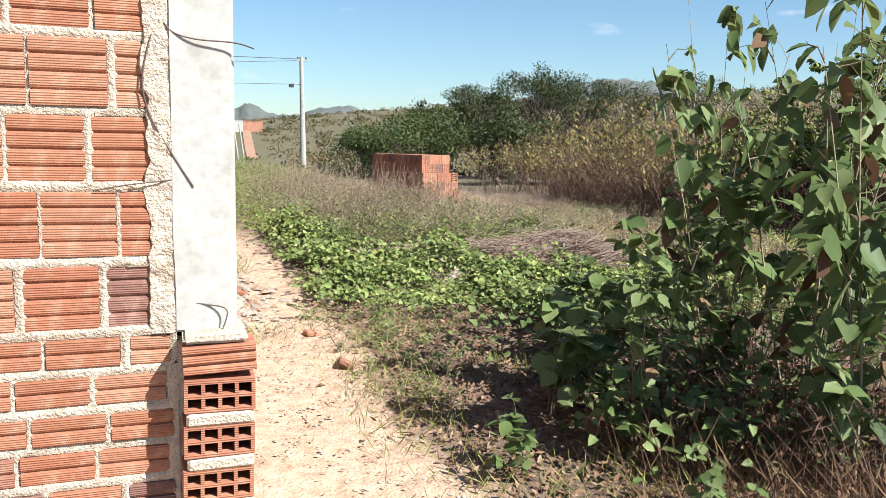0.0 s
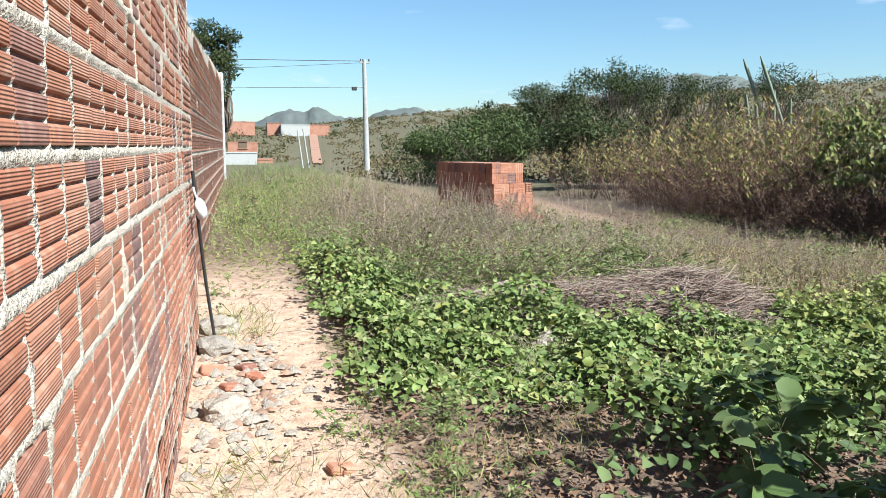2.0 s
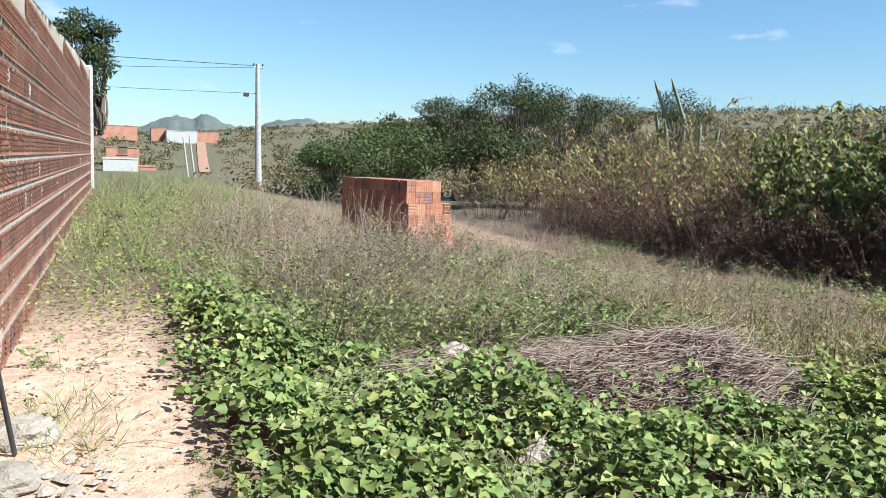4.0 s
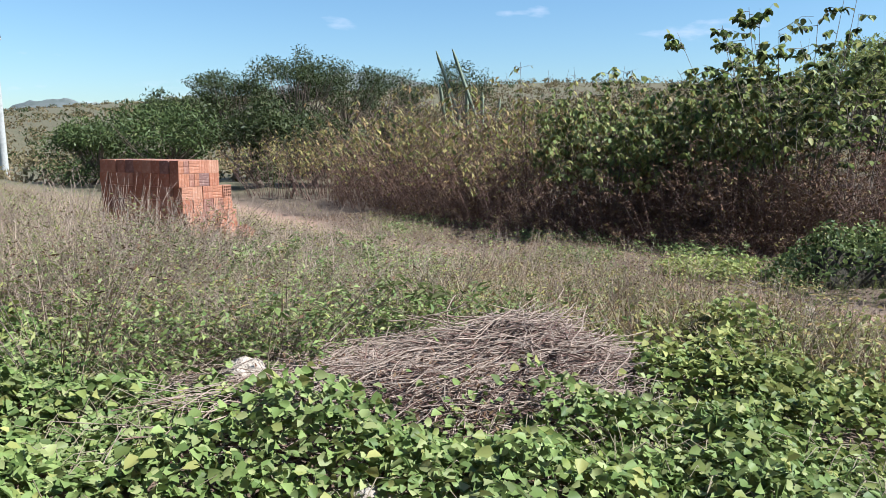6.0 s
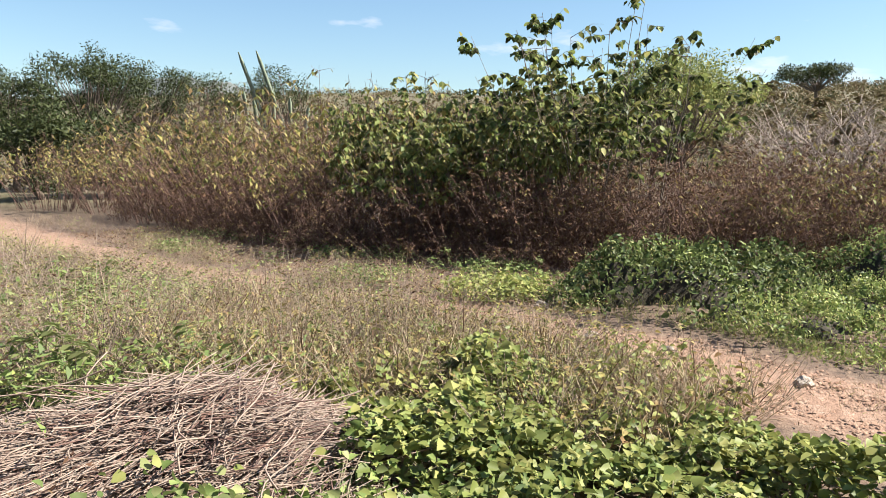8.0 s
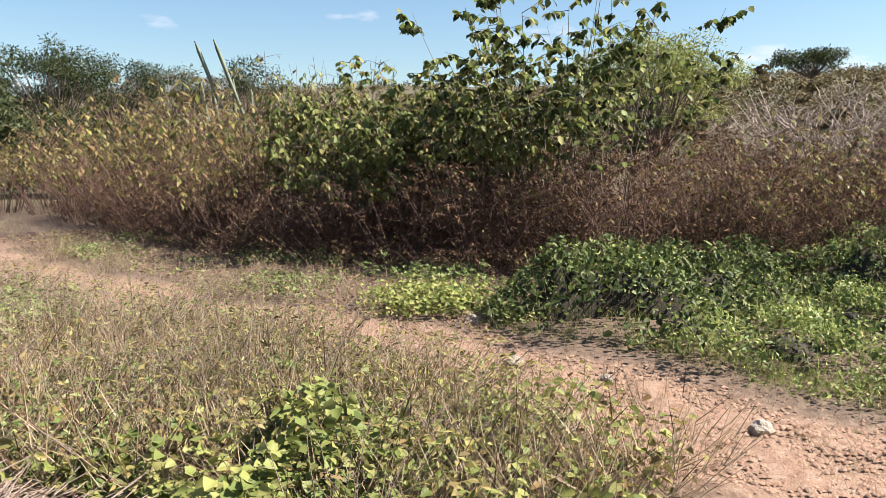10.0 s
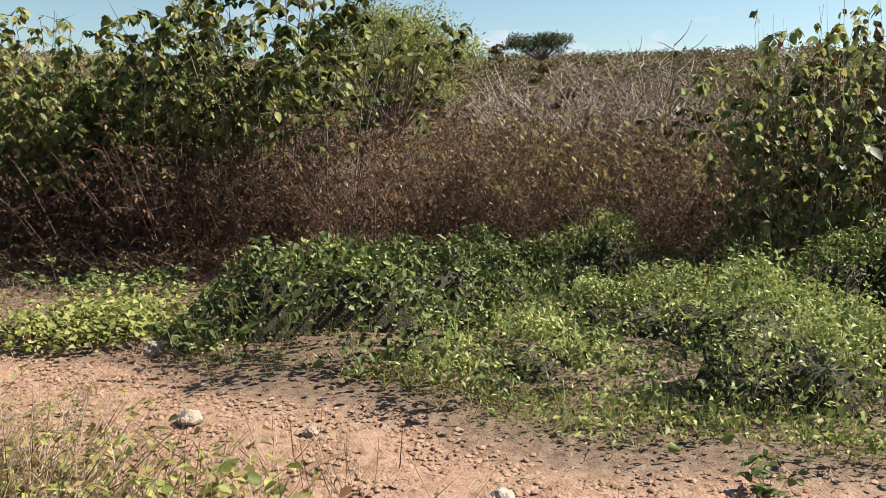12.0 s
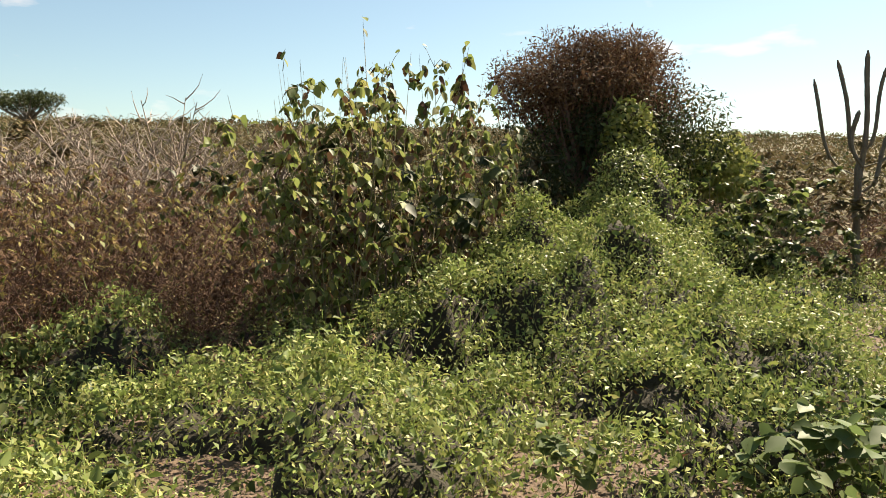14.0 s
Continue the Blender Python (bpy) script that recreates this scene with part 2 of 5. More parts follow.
def leaves(p, d, up, length, width=0.65, full=True):
    """One folded blade at each p, pointing along d, its face towards up."""
    d = unit(d)
    s = unit(np.cross(d, up))
    nrm = np.cross(s, d)
    tp = OVATE if full == "ovate" else LEAF if full else BLADE
    ln = np.broadcast_to(np.asarray(length, float), (len(p),))[:, None, None]
    v = p[:, None] + ln * (tp[None, :, 0:1] * d[:, None] + tp[None, :, 1:2] * width * s[:, None] + tp[None, :, 2:3] * nrm[:, None])
    base = np.arange(len(p))[:, None] * len(tp)
    if full == "ovate":
        return v.reshape(-1, 3), np.concatenate([base + np.array(k) for k in OVATE_QUADS])
    q = np.concatenate([base + np.array([0, 1, 2, 3]), base + np.array([0, 3, 4, 5])]) if full else base + np.array([0, 1, 2, 3])
    return v.reshape(-1, 3), q


def tubes(paths, radii, sides=3):
    """Thin tapered stems: paths (n, k, 3), radii (n, k)."""
    n, k, _ = paths.shape
    t = unit(np.gradient(paths, axis=1))
    ref = np.where(np.abs(t[..., 2:3]) < 0.9, np.array([0, 0, 1.0]), np.array([1.0, 0, 0]))
    a = unit(np.cross(t, ref))
    b = np.cross(t, a)
    ang = np.arange(sides) * 2 * np.pi / sides
    ring = a[:, :, None] * np.cos(ang)[:, None] + b[:, :, None] * np.sin(ang)[:, None]
    v = paths[:, :, None] + ring * radii[:, :, None, None]
    idx = np.arange(n * k * sides).reshape(n, k, sides)
    i0, i1 = idx[:, :-1], idx[:, 1:]
    q = np.stack([i0, np.roll(i0, -1, 2), np.roll(i1, -1, 2), i1], -1).reshape(-1, 4)
    return v.reshape(-1, 3), q


def along(paths, i, t):
    k = paths.shape[1] - 1
    f = np.clip(t * k, 0, k - 1e-6)
    j = f.astype(int)
    return paths[i, j] + (paths[i, j + 1] - paths[i, j]) * (f - j)[:, None]


def plant(rng, h, spread, stems, nb, nl, leaf, start=0.35, droop=0.5, lean=1.0, bl=0.3, r0=0.012, full=True, width=0.62, wig=0.03, up=0.5, base=0.12):
    """Stems, twigs and leaves of a many-stemmed plant. Returns wood and leaf geometry."""
    a = rng.uniform(0, 2 * np.pi, stems)
    rr = np.sqrt(rng.uniform(0, 1, stems))
    out = np.stack([np.cos(a), np.sin(a), 0 * a], -1)
    hh = h * rng.uniform(0.62, 1.0, stems) * (1 - 0.25 * rr)
    t = np.linspace(0, 1, 5)
    p = out[:, None] * (base * spread * rr)[:, None, None] + out[:, None] * (spread * lean * rr)[:, None, None] * (t ** 1.3)[None, :, None]
    p[:, :, 2] += hh[:, None] * t
    p[:, 1:] += np.cumsum(rng.normal(0, wig * h / 3, (stems, 4, 3)), 1) * np.array([1, 1, .4])
    geo = [tubes(p, r0 * rng.uniform(.6, 1.1, (stems, 1)) * (1.05 - 0.8 * t)[None])]
    i = rng.integers(0, stems, nb)
    u = rng.uniform(start, 1, nb)
    s = along(p, i, u)
    az = rng.uniform(0, 2 * np.pi, nb)
    d = unit(np.stack([np.cos(az), np.sin(az), rng.uniform(up - .4, up + .5, nb)], -1))
    ln = bl * h * rng.uniform(.35, 1, nb) * (1.25 - 0.75 * u)
    k = np.linspace(0, 1, 4)
    b = s[:, None] + d[:, None] * (ln[:, None] * k)[..., None]
    b[:, :, 2] -= (ln[:, None] * 0.25 * droop) * k[None] ** 2
    b[:, 1:] += np.cumsum(rng.normal(0, .02 * h / 3, (nb, 3, 3)), 1)
    geo.append(tubes(b, np.full((nb, 1), r0 * .38) * (1.05 - 0.75 * k)[None]))
    w = rng.integers(0, nb, nl)
    lp = along(b, w, rng.uniform(.2, 1.0, nl) ** .8)
    az = rng.uniform(0, 2 * np.pi, nl)
    ld = np.stack([np.cos(az), np.sin(az), rng.normal(-droop, .35, nl)], -1)
    lu = np.stack([np.cos(az) * droop + .25, np.sin(az) * droop - .3, np.ones(nl)], -1) + rng.normal(0, .35, (nl, 3))
    return joined(geo), leaves(lp, ld, lu, leaf * rng.uniform(.55, 1.15, nl), width, full)


def crown(rng, blobs, n, leaf, full=False, width=0.6, droop=0.2, shell=0.75):
    """Leaves in uneven clumps; blobs: rows of x, y, z, rx, ry, rz."""
    bl = np.asarray(blobs, float)
    vol = (bl[:, 3] * bl[:, 4] + bl[:, 4] * bl[:, 5] + bl[:, 3] * bl[:, 5])
    i = rng.choice(len(bl), n, p=vol / vol.sum())
    d = unit(rng.normal(0, 1, (n, 3)))
    r = shell + (1 - shell) * rng.uniform(0, 1, n) + rng.normal(0, .09, n)
    r *= np.where(rng.uniform(0, 1, n) < .3, rng.uniform(.3, 1, n), 1)
    p = bl[i, :3] + d * bl[i, 3:] * r[:, None]
    ld = unit(rng.normal(0, 1, (n, 3))) * .8 + d * .5 + np.array([0, 0, -droop])
    return leaves(p, ld, d + rng.normal(0, .5, (n, 3)) + np.array([0, 0, .5]), leaf * rng.uniform(.5, 1.15, n), width, full)


# ---- lie of the land ----
def step(v, a, b):
    u = np.clip((v - a) / (b - a), 0, 1)
    return u * u * (3 - 2 * u)


def wave(x, y, s, ph=0.0):
    """Cheap smooth unevenness, about -1 to 1."""
    return (np.sin(x * s + 1.3 * np.sin(y * s * .73 + ph) + ph) + np.sin(y * s * 1.17 + 1.1 * np.sin(x * s * .81 - ph) + 2 * ph)) * .5


def lie(x, y):
    x, y = np.asarray(x, float), np.asarray(y, float)
    west = 0.28 + 0.028 * np.clip(y - 3, 0, 21) - 0.9 * step(y, 26, 70)
    z = west + (-0.08 - west) * step(x, 1.5, 8.0)
    z = z + 0.106 * np.clip(x - 16, 0, 130) * step(x, 14, 40)
    z = z + 4.0 * step(y, 80, 170) + 6.0 * step(y, 170, 420) + 8 * step(y, 420, 900)
    near = np.exp(-((x - 6) ** 2 + (y - 5) ** 2) / 900)
    return z + 0.025 * wave(x, y, 1.9, .4) * near + 0.012 * wave(x, y, 6.1, 1.7) * near


TRACK = [(8.9, -9.0), (8.5, 0.0), (8.0, 3.0), (7.9, 5.0), (8.35, 7.4), (8.0, 10.0), (8.0, 13.8), (9.2, 22.0), (10.0, 30.0)]


def track(x, y):
    """1 on the bare track, 0 off it."""
    d = np.full(np.shape(x), 99.0)
    for (ax, ay), (bx, by) in zip(TRACK, TRACK[1:]):
        t = np.clip(((x - ax) * (bx - ax) + (y - ay) * (by - ay)) / ((bx - ax) ** 2 + (by - ay) ** 2), 0, 1)
        d = np.minimum(d, np.hypot(x - ax - t * (bx - ax), y - ay - t * (by - ay)))
    return 1 - step(d + .22 * wave(x, y, 2.7, .9) + .35 * step(y, 7, 9), 0.55, 1.15)


def sandy(x, y):
    """1 on the trodden sand beside the brick wall."""
    edge = 0.82 + 0.12 * wave(x, y, 2.1, .3) - 0.05 * np.clip(y - 5, 0, 6)
    return (1 - step(x, edge - .15, edge + .2)) * (1 - step(y, 6.5, 9.0)) * step(x, -8, -7)


# ---- ground ----
def ground_mat():
    m, n, l, b = mat_base("soil", 0.95)
    a = n.new("ShaderNodeAttribute")
    a.attribute_name = "soil"
    s = n.new("ShaderNodeSeparateColor")
    l.new(a.outputs["Color"], s.inputs[0])
    coarse, fine, grit = noise_node(n, l, 0.9, 8.0), noise_node(n, l, 14.0, 6.0), noise_node(n, l, 75.0, 3.0)

    def tone(cols, src):
        r = ramp_of(n, cols)
        r.color_ramp.elements[0].position, r.color_ramp.elements[-1].position = .3, .72
        l.new(src.outputs[0], r.inputs[0])
        return r.outputs[0]
    litter = tone([(0.0638, 0.041, 0.0274), (0.128, 0.0821, 0.0547), (0.182, 0.128, 0.0866)], fine)
    sand = tone([(0.334, 0.218, 0.144), (0.436, 0.301, 0.209), (0.492, 0.371, 0.278)], fine)
    red = tone([(0.186, 0.104, 0.0657), (0.263, 0.159, 0.104), (0.328, 0.23, 0.164)], fine)
    far = tone([(0.076, 0.0646, 0.0304), (0.114, 0.0912, 0.0456), (0.0646, 0.0684, 0.0266)], coarse)
    c = litter
    for k, col in (("Red", sand), ("Green", red), ("Blue", far)):
        x = n.new("ShaderNodeMixRGB")
        l.new(s.outputs[k], x.inputs[0])
        l.new(c, x.inputs[1])
        l.new(col, x.inputs[2])
        c = x.outputs[0]
    v = ramp_of(n, [(0.68, 0.66, 0.64), (1.22, 1.22, 1.22)])
    l.new(grit.outputs[0], v.inputs[0])
    l.new(mul(n, l, c, v.outputs[0]), b.inputs["Base Color"])
    h = n.new("ShaderNodeMath")
    h.operation = "ADD"
    l.new(fine.outputs[0], h.inputs[0])
    l.new(grit.outputs[0], h.inputs[1])
    bp = n.new("ShaderNodeBump")
    bp.inputs["Strength"].default_value, bp.inputs["Distance"].default_value = 0.5, 0.025
    l.new(h.outputs[0], bp.inputs["Height"])
    l.new(bp.outputs[0], b.inputs["Normal"])
    return m


def axis(lo, a, b, hi, fine):
    mid = np.arange(a, b, fine)
    left = a - np.geomspace(fine, a - lo, 40)[::-1]
    right = b + np.geomspace(fine, hi - b, 55)
    return np.concatenate([left, mid, right])


gx, gy = axis(-2500, -3, 16, 2500, 0.125), axis(-2500, -4, 16, 2500, 0.125)
GX, GY = np.meshgrid(gx, gy, indexing="ij")
GZ = lie(GX, GY) + 0.012 * wave(GX, GY, 9.7, 1.1) * (sandy(GX, GY) + track(GX, GY))
idx = np.arange(GX.size).reshape(GX.shape)
gq = np.stack([idx[:-1, :-1], idx[1:, :-1], idx[1:, 1:], idx[:-1, 1:]], -1).reshape(-1, 4)
gme = quad_mesh("ground", np.stack([GX, GY, GZ], -1).reshape(-1, 3), gq, ground_mat(), True)
att = gme.color_attributes.new("soil", "FLOAT_COLOR", "POINT")
dist = np.hypot(GX - 5, GY - 5)
soil = np.stack([sandy(GX, GY), track(GX, GY), step(dist, 16, 28), np.ones_like(GX)], -1)
att.data.foreach_set("color", soil.astype(np.float32).ravel())
tagged(new("ground", gme), "dry reddish soil with sand and leaf litter", "ground", kind="structure")


# ---- far hills, as seen over the plain ----
def ridge(name, label, dist, rows, depth, mat, seed):
    rng = np.random.default_rng(seed)
    az = np.linspace(rows[0][0], rows[-1][0], 260)
    el = np.interp(az, [r[0] for r in rows], [r[1] for r in rows])
    for f, amp in ((1.3, .10), (3.1, .06), (7.7, .03)):
        el = el + amp * np.sin(az * f + rng.uniform(0, 6)) * np.clip(el, 0, 1)
    k = np.linspace(0, 1, 14)
    prof = np.sin(k * np.pi * .5) ** 1.2
    d = dist - depth * (1 - k)
    A, K = np.meshgrid(np.radians(az), np.arange(14), indexing="ij")
    D = d[K] + rng.normal(0, depth * .025, K.shape)
    top = 1.6 + np.tan(np.radians(el)) * dist
    Z = -6 + (top[:, None] + 6) * prof[None] + rng.normal(0, 1.2, K.shape) * (K > 0) * (K < 13)
    v = np.stack([np.sin(A) * D, np.cos(A) * D, Z], -1)
    i = np.arange(A.size).reshape(A.shape)
    q = np.stack([i[:-1, :-1], i[1:, :-1], i[1:, 1:], i[:-1, 1:]], -1).reshape(-1, 4)
    tagged(new(name, quad_mesh(name, v.reshape(-1, 3), q, mat, True)), label, "hill", kind="structure")


# scrub and rock tones shifted to blue-grey, standing in for distance haze
M_HILL = rough_mat("hazy_hill_scrub", [(0.0479, 0.0585, 0.0532), (0.0692, 0.0798, 0.0692), (0.106, 0.112, 0.106), (0.239, 0.229, 0.16)], 0.011, 0.12, 0.5, 0.95)
ridge("backdrop_hills", "blue-grey rocky hills on the horizon", 1300,
      [(-14, 0.3), (-4, 1.0), (0, 1.5), (1.4, 1.6), (3.2, 2.6), (4.6, 2.2), (5.0, 2.75), (6.5, 2.1), (8.5, 2.0), (12.6, 2.75), (14.5, 2.3),
       (18, 2.5), (24, 3.2), (29, 4.5), (32, 4.9), (36, 4.2), (42, 3.0), (55, 1.5), (70, 0.2)], 420, M_HILL, 3)


# ---- brick walls ----
def brick_mesh(name, w, h, d, mat, bands=5, groove=0.010, g=0.009):
    """A hollow clay block's drawn face towards -y, grooves along x."""
    zs, ys = [], []
    bh = (h - g * (bands - 1)) / bands
    z = -h / 2
    for i in range(bands):
        zs += [z, z + 0.15 * bh, z + 0.85 * bh, z + bh]
        ys += [0.0025, 0, 0, 0.0025]
        z += bh
        if i < bands - 1:
            zs += [z + g * .3, z + g * .7]
            ys += [groove, groove]
            z += g
    bm = bmesh.new()
    lo = [bm.verts.new((-w / 2, y, z)) for y, z in zip(ys, zs)]
    hi = [bm.verts.new((w / 2, y, z)) for y, z in zip(ys, zs)]
    for i in range(len(lo) - 1):
        bm.faces.new((lo[i], hi[i], hi[i + 1], lo[i + 1]))
    bk = [bm.verts.new(c) for c in ((-w / 2, d, -h / 2), (w / 2, d, -h / 2), (w / 2, d, h / 2), (-w / 2, d, h / 2))]
    bm.faces.new((lo[0], bk[0], bk[1], hi[0]))
    bm.faces.new((lo[-1], hi[-1], bk[2], bk[3]))
    bm.faces.new([*reversed(lo), bk[0], bk[3]][::-1])
    bm.faces.new([*hi[::-1], bk[1], bk[2]])
    bm.faces.new((bk[0], bk[3], bk[2], bk[1]))
    bmesh.ops.recalc_face_normals(bm, faces=bm.faces)
    return bm_mesh(name, bm, mat)


def hollow_mesh(name, w, h, d, mat, nx=4, nz=2):
    """A block's end with its open chambers towards -y."""
    t = 0.010
    cw, ch = (w - t * (nx + 1)) / nx, (h - t * (nz + 1)) / nz
    xs, zs = [-w / 2], [-h / 2]
    for i in range(nx):
        xs += [xs[-1] + t, xs[-1] + t + cw]
    for i in range(nz):
        zs += [zs[-1] + t, zs[-1] + t + ch]
    xs.append(w / 2)
    zs.append(h / 2)
    bm = bmesh.new()

    def q(*c):
        bm.faces.new([bm.verts.new(k) for k in c])
    for i in range(len(xs) - 1):
        for j in range(len(zs) - 1):
            a, b, c, e = xs[i], xs[i + 1], zs[j], zs[j + 1]
            if i % 2 and j % 2:
                r = d * .85
                q((a, 0, c), (a, r, c), (b, r, c), (b, 0, c))
                q((a, 0, e), (b, 0, e), (b, r, e), (a, r, e))
                q((a, 0, c), (a, 0, e), (a, r, e), (a, r, c))
                q((b, 0, c), (b, r, c), (b, r, e), (b, 0, e))
                q((a, r, c), (a, r, e), (b, r, e), (b, r, c))
            else:
                q((a, 0, c), (b, 0, c), (b, 0, e), (a, 0, e))
    x, z = w / 2, h / 2
    q((-x, 0, -z), (-x, 0, z), (-x, d, z), (-x, d, -z))
    q((x, 0, -z), (x, d, -z), (x, d, z), (x, 0, z))
    q((-x, 0, z), (x, 0, z), (x, d, z), (-x, d, z))
    q((-x, 0, -z), (-x, d, -z), (x, d, -z), (x, 0, -z))
    return bm_mesh(name, bm, mat)


def box_mesh(name, x0, y0, z0, x1, y1, z1, mat, bevel=0.0, seg=1):
    bm = bmesh.new()
    bmesh.ops.create_cube(bm, size=1, matrix=Matrix.LocRotScale(((x0 + x1) / 2, (y0 + y1) / 2, (z0 + z1) / 2), None, (x1 - x0, y1 - y0, z1 - z0)))
    if bevel:
        bmesh.ops.bevel(bm, geom=bm.edges[:], offset=bevel, segments=seg, affect="EDGES")
    return bm_mesh(name, bm, mat)


def laid(rows, u0, u1, rng, pitch=0.2):
    """Blocks as rows of middle, bottom, width, height along one wall."""
    out = []
    for k, (z, h) in enumerate(rows):
        u = u0 - (0.1 if k % 2 else 0) + rng.uniform(-.02, .02)
        while u < u1:
            a, b = max(u + .011, u0), min(u + pitch - .011, u1)
            if b - a > .05:
                out.append(((a + b) / 2, z, b - a, h))
            u += pitch + rng.uniform(-.011, .008)
    return out


def mortar_sheet(name, bricks, u0, u1, z0, z1, rng, cell=0.0125):
    """Uneven mortar: low behind the blocks, squeezed out at the joints. Returned in u, out, z."""
    us, zs = np.arange(u0, u1 + cell, cell), np.arange(z0, z1 + cell, cell * 1.25)
    U, Z = np.meshgrid(us, zs, indexing="ij")
    inside = np.zeros(U.shape)
    for u, z, w, h in bricks:
        i0, i1 = np.searchsorted(us, (u - w / 2, u + w / 2))
        j0, j1 = np.searchsorted(zs, (z, z + h))
        inside[i0:i1, j0:j1] = 1
    soft = np.clip(.5 + .5 * wave(U, Z, 21, .7) + rng.normal(0, .16, U.shape), 0, 1.4)
    out = np.where(inside > 0, -0.016, -0.004 + 0.012 * soft * (.6 + .5 * wave(U, Z, 6.3, 1.9)))
    return U, out, Z


def wall_sheet(name, U, O, Z, mat, along_y):
    v = np.stack([O, U, Z] if along_y else [U, -O, Z], -1).reshape(-1, 3)
    i = np.arange(U.size).reshape(U.shape)
    q = np.stack([i[:-1, :-1], i[1:, :-1], i[1:, 1:], i[:-1, 1:]], -1).reshape(-1, 4)
    return quad_mesh(name, v, q, mat)


rng = np.random.default_rng(11)
BR = {}


def brick_piece(parent, u, z, w, h, along_y, base=0.0):
    key = (round(w * 50) / 50, round(h, 2), along_y)
    if key not in BR:
        BR[key] = brick_mesh("brick", key[0], h, 0.06, M_BRICK, 4 if h > .12 else 2, .009 if along_y else .008, .011 if along_y else .008)
    jit = random.uniform(-.004, .003)
    m = pose(base + jit, u, z + h / 2, random.uniform(-.6, .6), 0, 90 + random.uniform(-.7, .7)) if along_y else pose(u, base - jit, z + h / 2, 0, random.uniform(-.6, .6), random.uniform(-.7, .7))
    part("brick", BR[key], parent, m=m)


# front wall, whose face lies at y = 0, up to the plastered pillar
front = tagged(new("wall_front", box_mesh("wall_front", -4.2, 0.02, -.1, -.17, .15, 3.1, M_MORTAR)), "orange hollow clay brick wall with rough mortar joints", "wall", kind="structure")
fb = laid([(1.02 - .105 * k, .077) for k in range(8, 0, -1)] + [(1.02 + .196 * k, .17) for k in range(10)], -4.15, -.18, rng)
part("mortar", wall_sheet("mortar", *mortar_sheet("m", fb, -1.9, -.17, .3, 2.5, rng), M_MORTAR, False), front, "pale rough mortar")
for x, z, w, h in fb:
    if x > -1.5 and z < 2.3:
        brick_piece(front, x, z, w, h, False)
restv = []
for x, z, w, h in fb:
    if not (x > -1.5 and z < 2.3):
        restv.append((np.array([(x + sx * w / 2, yy, z + sz) for yy in (-.001, .03) for sx, sz in ((-1, 0), (1, 0), (1, h), (-1, h))]), np.array([(0, 1, 2, 3), (1, 5, 6, 2), (4, 0, 3, 7), (3, 2, 6, 7)])))
tagged(part("brickwork", quad_mesh("brickwork", *joined(restv), M_BRICK_FAR), front), kind="stuff")

# side wall, face at x = 0, from the pillar to y = 5
side = tagged(new("wall_side", box_mesh("wall_side", -.16, .16, -.1, -.02, 5.0, 3.1, M_MORTAR)), "long wall of grooved orange clay bricks with squeezed-out mortar", "wall", kind="structure")
sb = laid([(.02 + .2 * k, .17) for k in range(2)] + [(.425 + .205 * k, .174) for k in range(13)], .17, 5.0, rng)
for u0, u1, cell in ((.16, 2.8, .012), (2.8, 5.0, .024)):
    part("mortar", wall_sheet("mortar", *mortar_sheet("m", sb, u0, u1, .25, 3.1, rng, cell), M_MORTAR, True), side, "pale rough mortar")
near_b = sorted((b for b in sb if .55 < b[1] < 2.75), key=lambda b: b[0])[:230]
for b in near_b:
    brick_piece(side, *b, True)
restv = []
prof = [(0, .0), (.0, .16), (-.011, .17), (-.011, .20), (0, .21), (0, .37), (-.011, .38), (-.011, .41), (0, .42), (0, .58), (-.011, .59), (-.011, .62), (0, .63), (0, .79), (-.011, .8), (-.011, .83), (0, .84), (0, 1)]
for b in sb:
    if b not in near_b:
        u, z, w, h = b
        v = np.array([(px + .001 * random.random(), u + s * w / 2, z + h * pz) for px, pz in prof for s in (-1, 1)])
        q = [(2 * k, 2 * k + 1, 2 * k + 3, 2 * k + 2) for k in range(len(prof) - 1)]
        restv.append((v, np.array(q)))
tagged(part("brickwork", quad_mesh("brickwork", *joined(restv), M_BRICK_FAR), side), kind="stuff")

# farther stretch, its top following the rising ground, with more mortar smeared over it
bm = bmesh.new()
vv = [bm.verts.new(c) for c in ((-.26, 5.0, 0), (-.12, 5.0, 0), (-.12, 20.6, 0), (-.26, 20.6, 0), (-.26, 5.0, 2.65), (-.12, 5.0, 2.65), (-.12, 20.6, 3.42), (-.26, 20.6, 3.42))]
for f in ((0, 3, 2, 1), (4, 5, 6, 7), (0, 1, 5, 4), (1, 2, 6, 5), (2, 3, 7, 6), (3, 0, 4, 7)):
    bm.faces.new([vv[k] for k in f])
far_wall = tagged(new("wall_far", bm_mesh("wall_far", bm, M_MORTAR)), "weathered brick garden wall with thick smeared mortar", "wall", kind="structure")
wb = [b for b in laid([(.2 + .2 * k, .165) for k in range(17)], 5.02, 20.6, rng) if b[1] + b[3] < 2.62 + (b[0] - 5) * .0493]
U, O, Z = mortar_sheet("m", wb, 5.0, 20.6, 0.1, 3.5, rng, 0.08)
Z = np.minimum(Z, 2.64 + (U - 5) * .0493)
part("mortar", wall_sheet("mortar", U, O * 1.3 - .112, Z, M_MORTAR, True), far_wall, "pale smeared mortar")
restv = []
for u, z, w, h in wb:
    v = np.array([(px - .107 + .003 * random.random(), u + s * w / 2, z + h * pz) for px, pz in prof[::2] + [prof[-1]] for s in (-1, 1)])
    restv.append((v, np.array([(2 * k, 2 * k + 1, 2 * k + 3, 2 * k + 2) for k in range(len(prof) // 2)])))
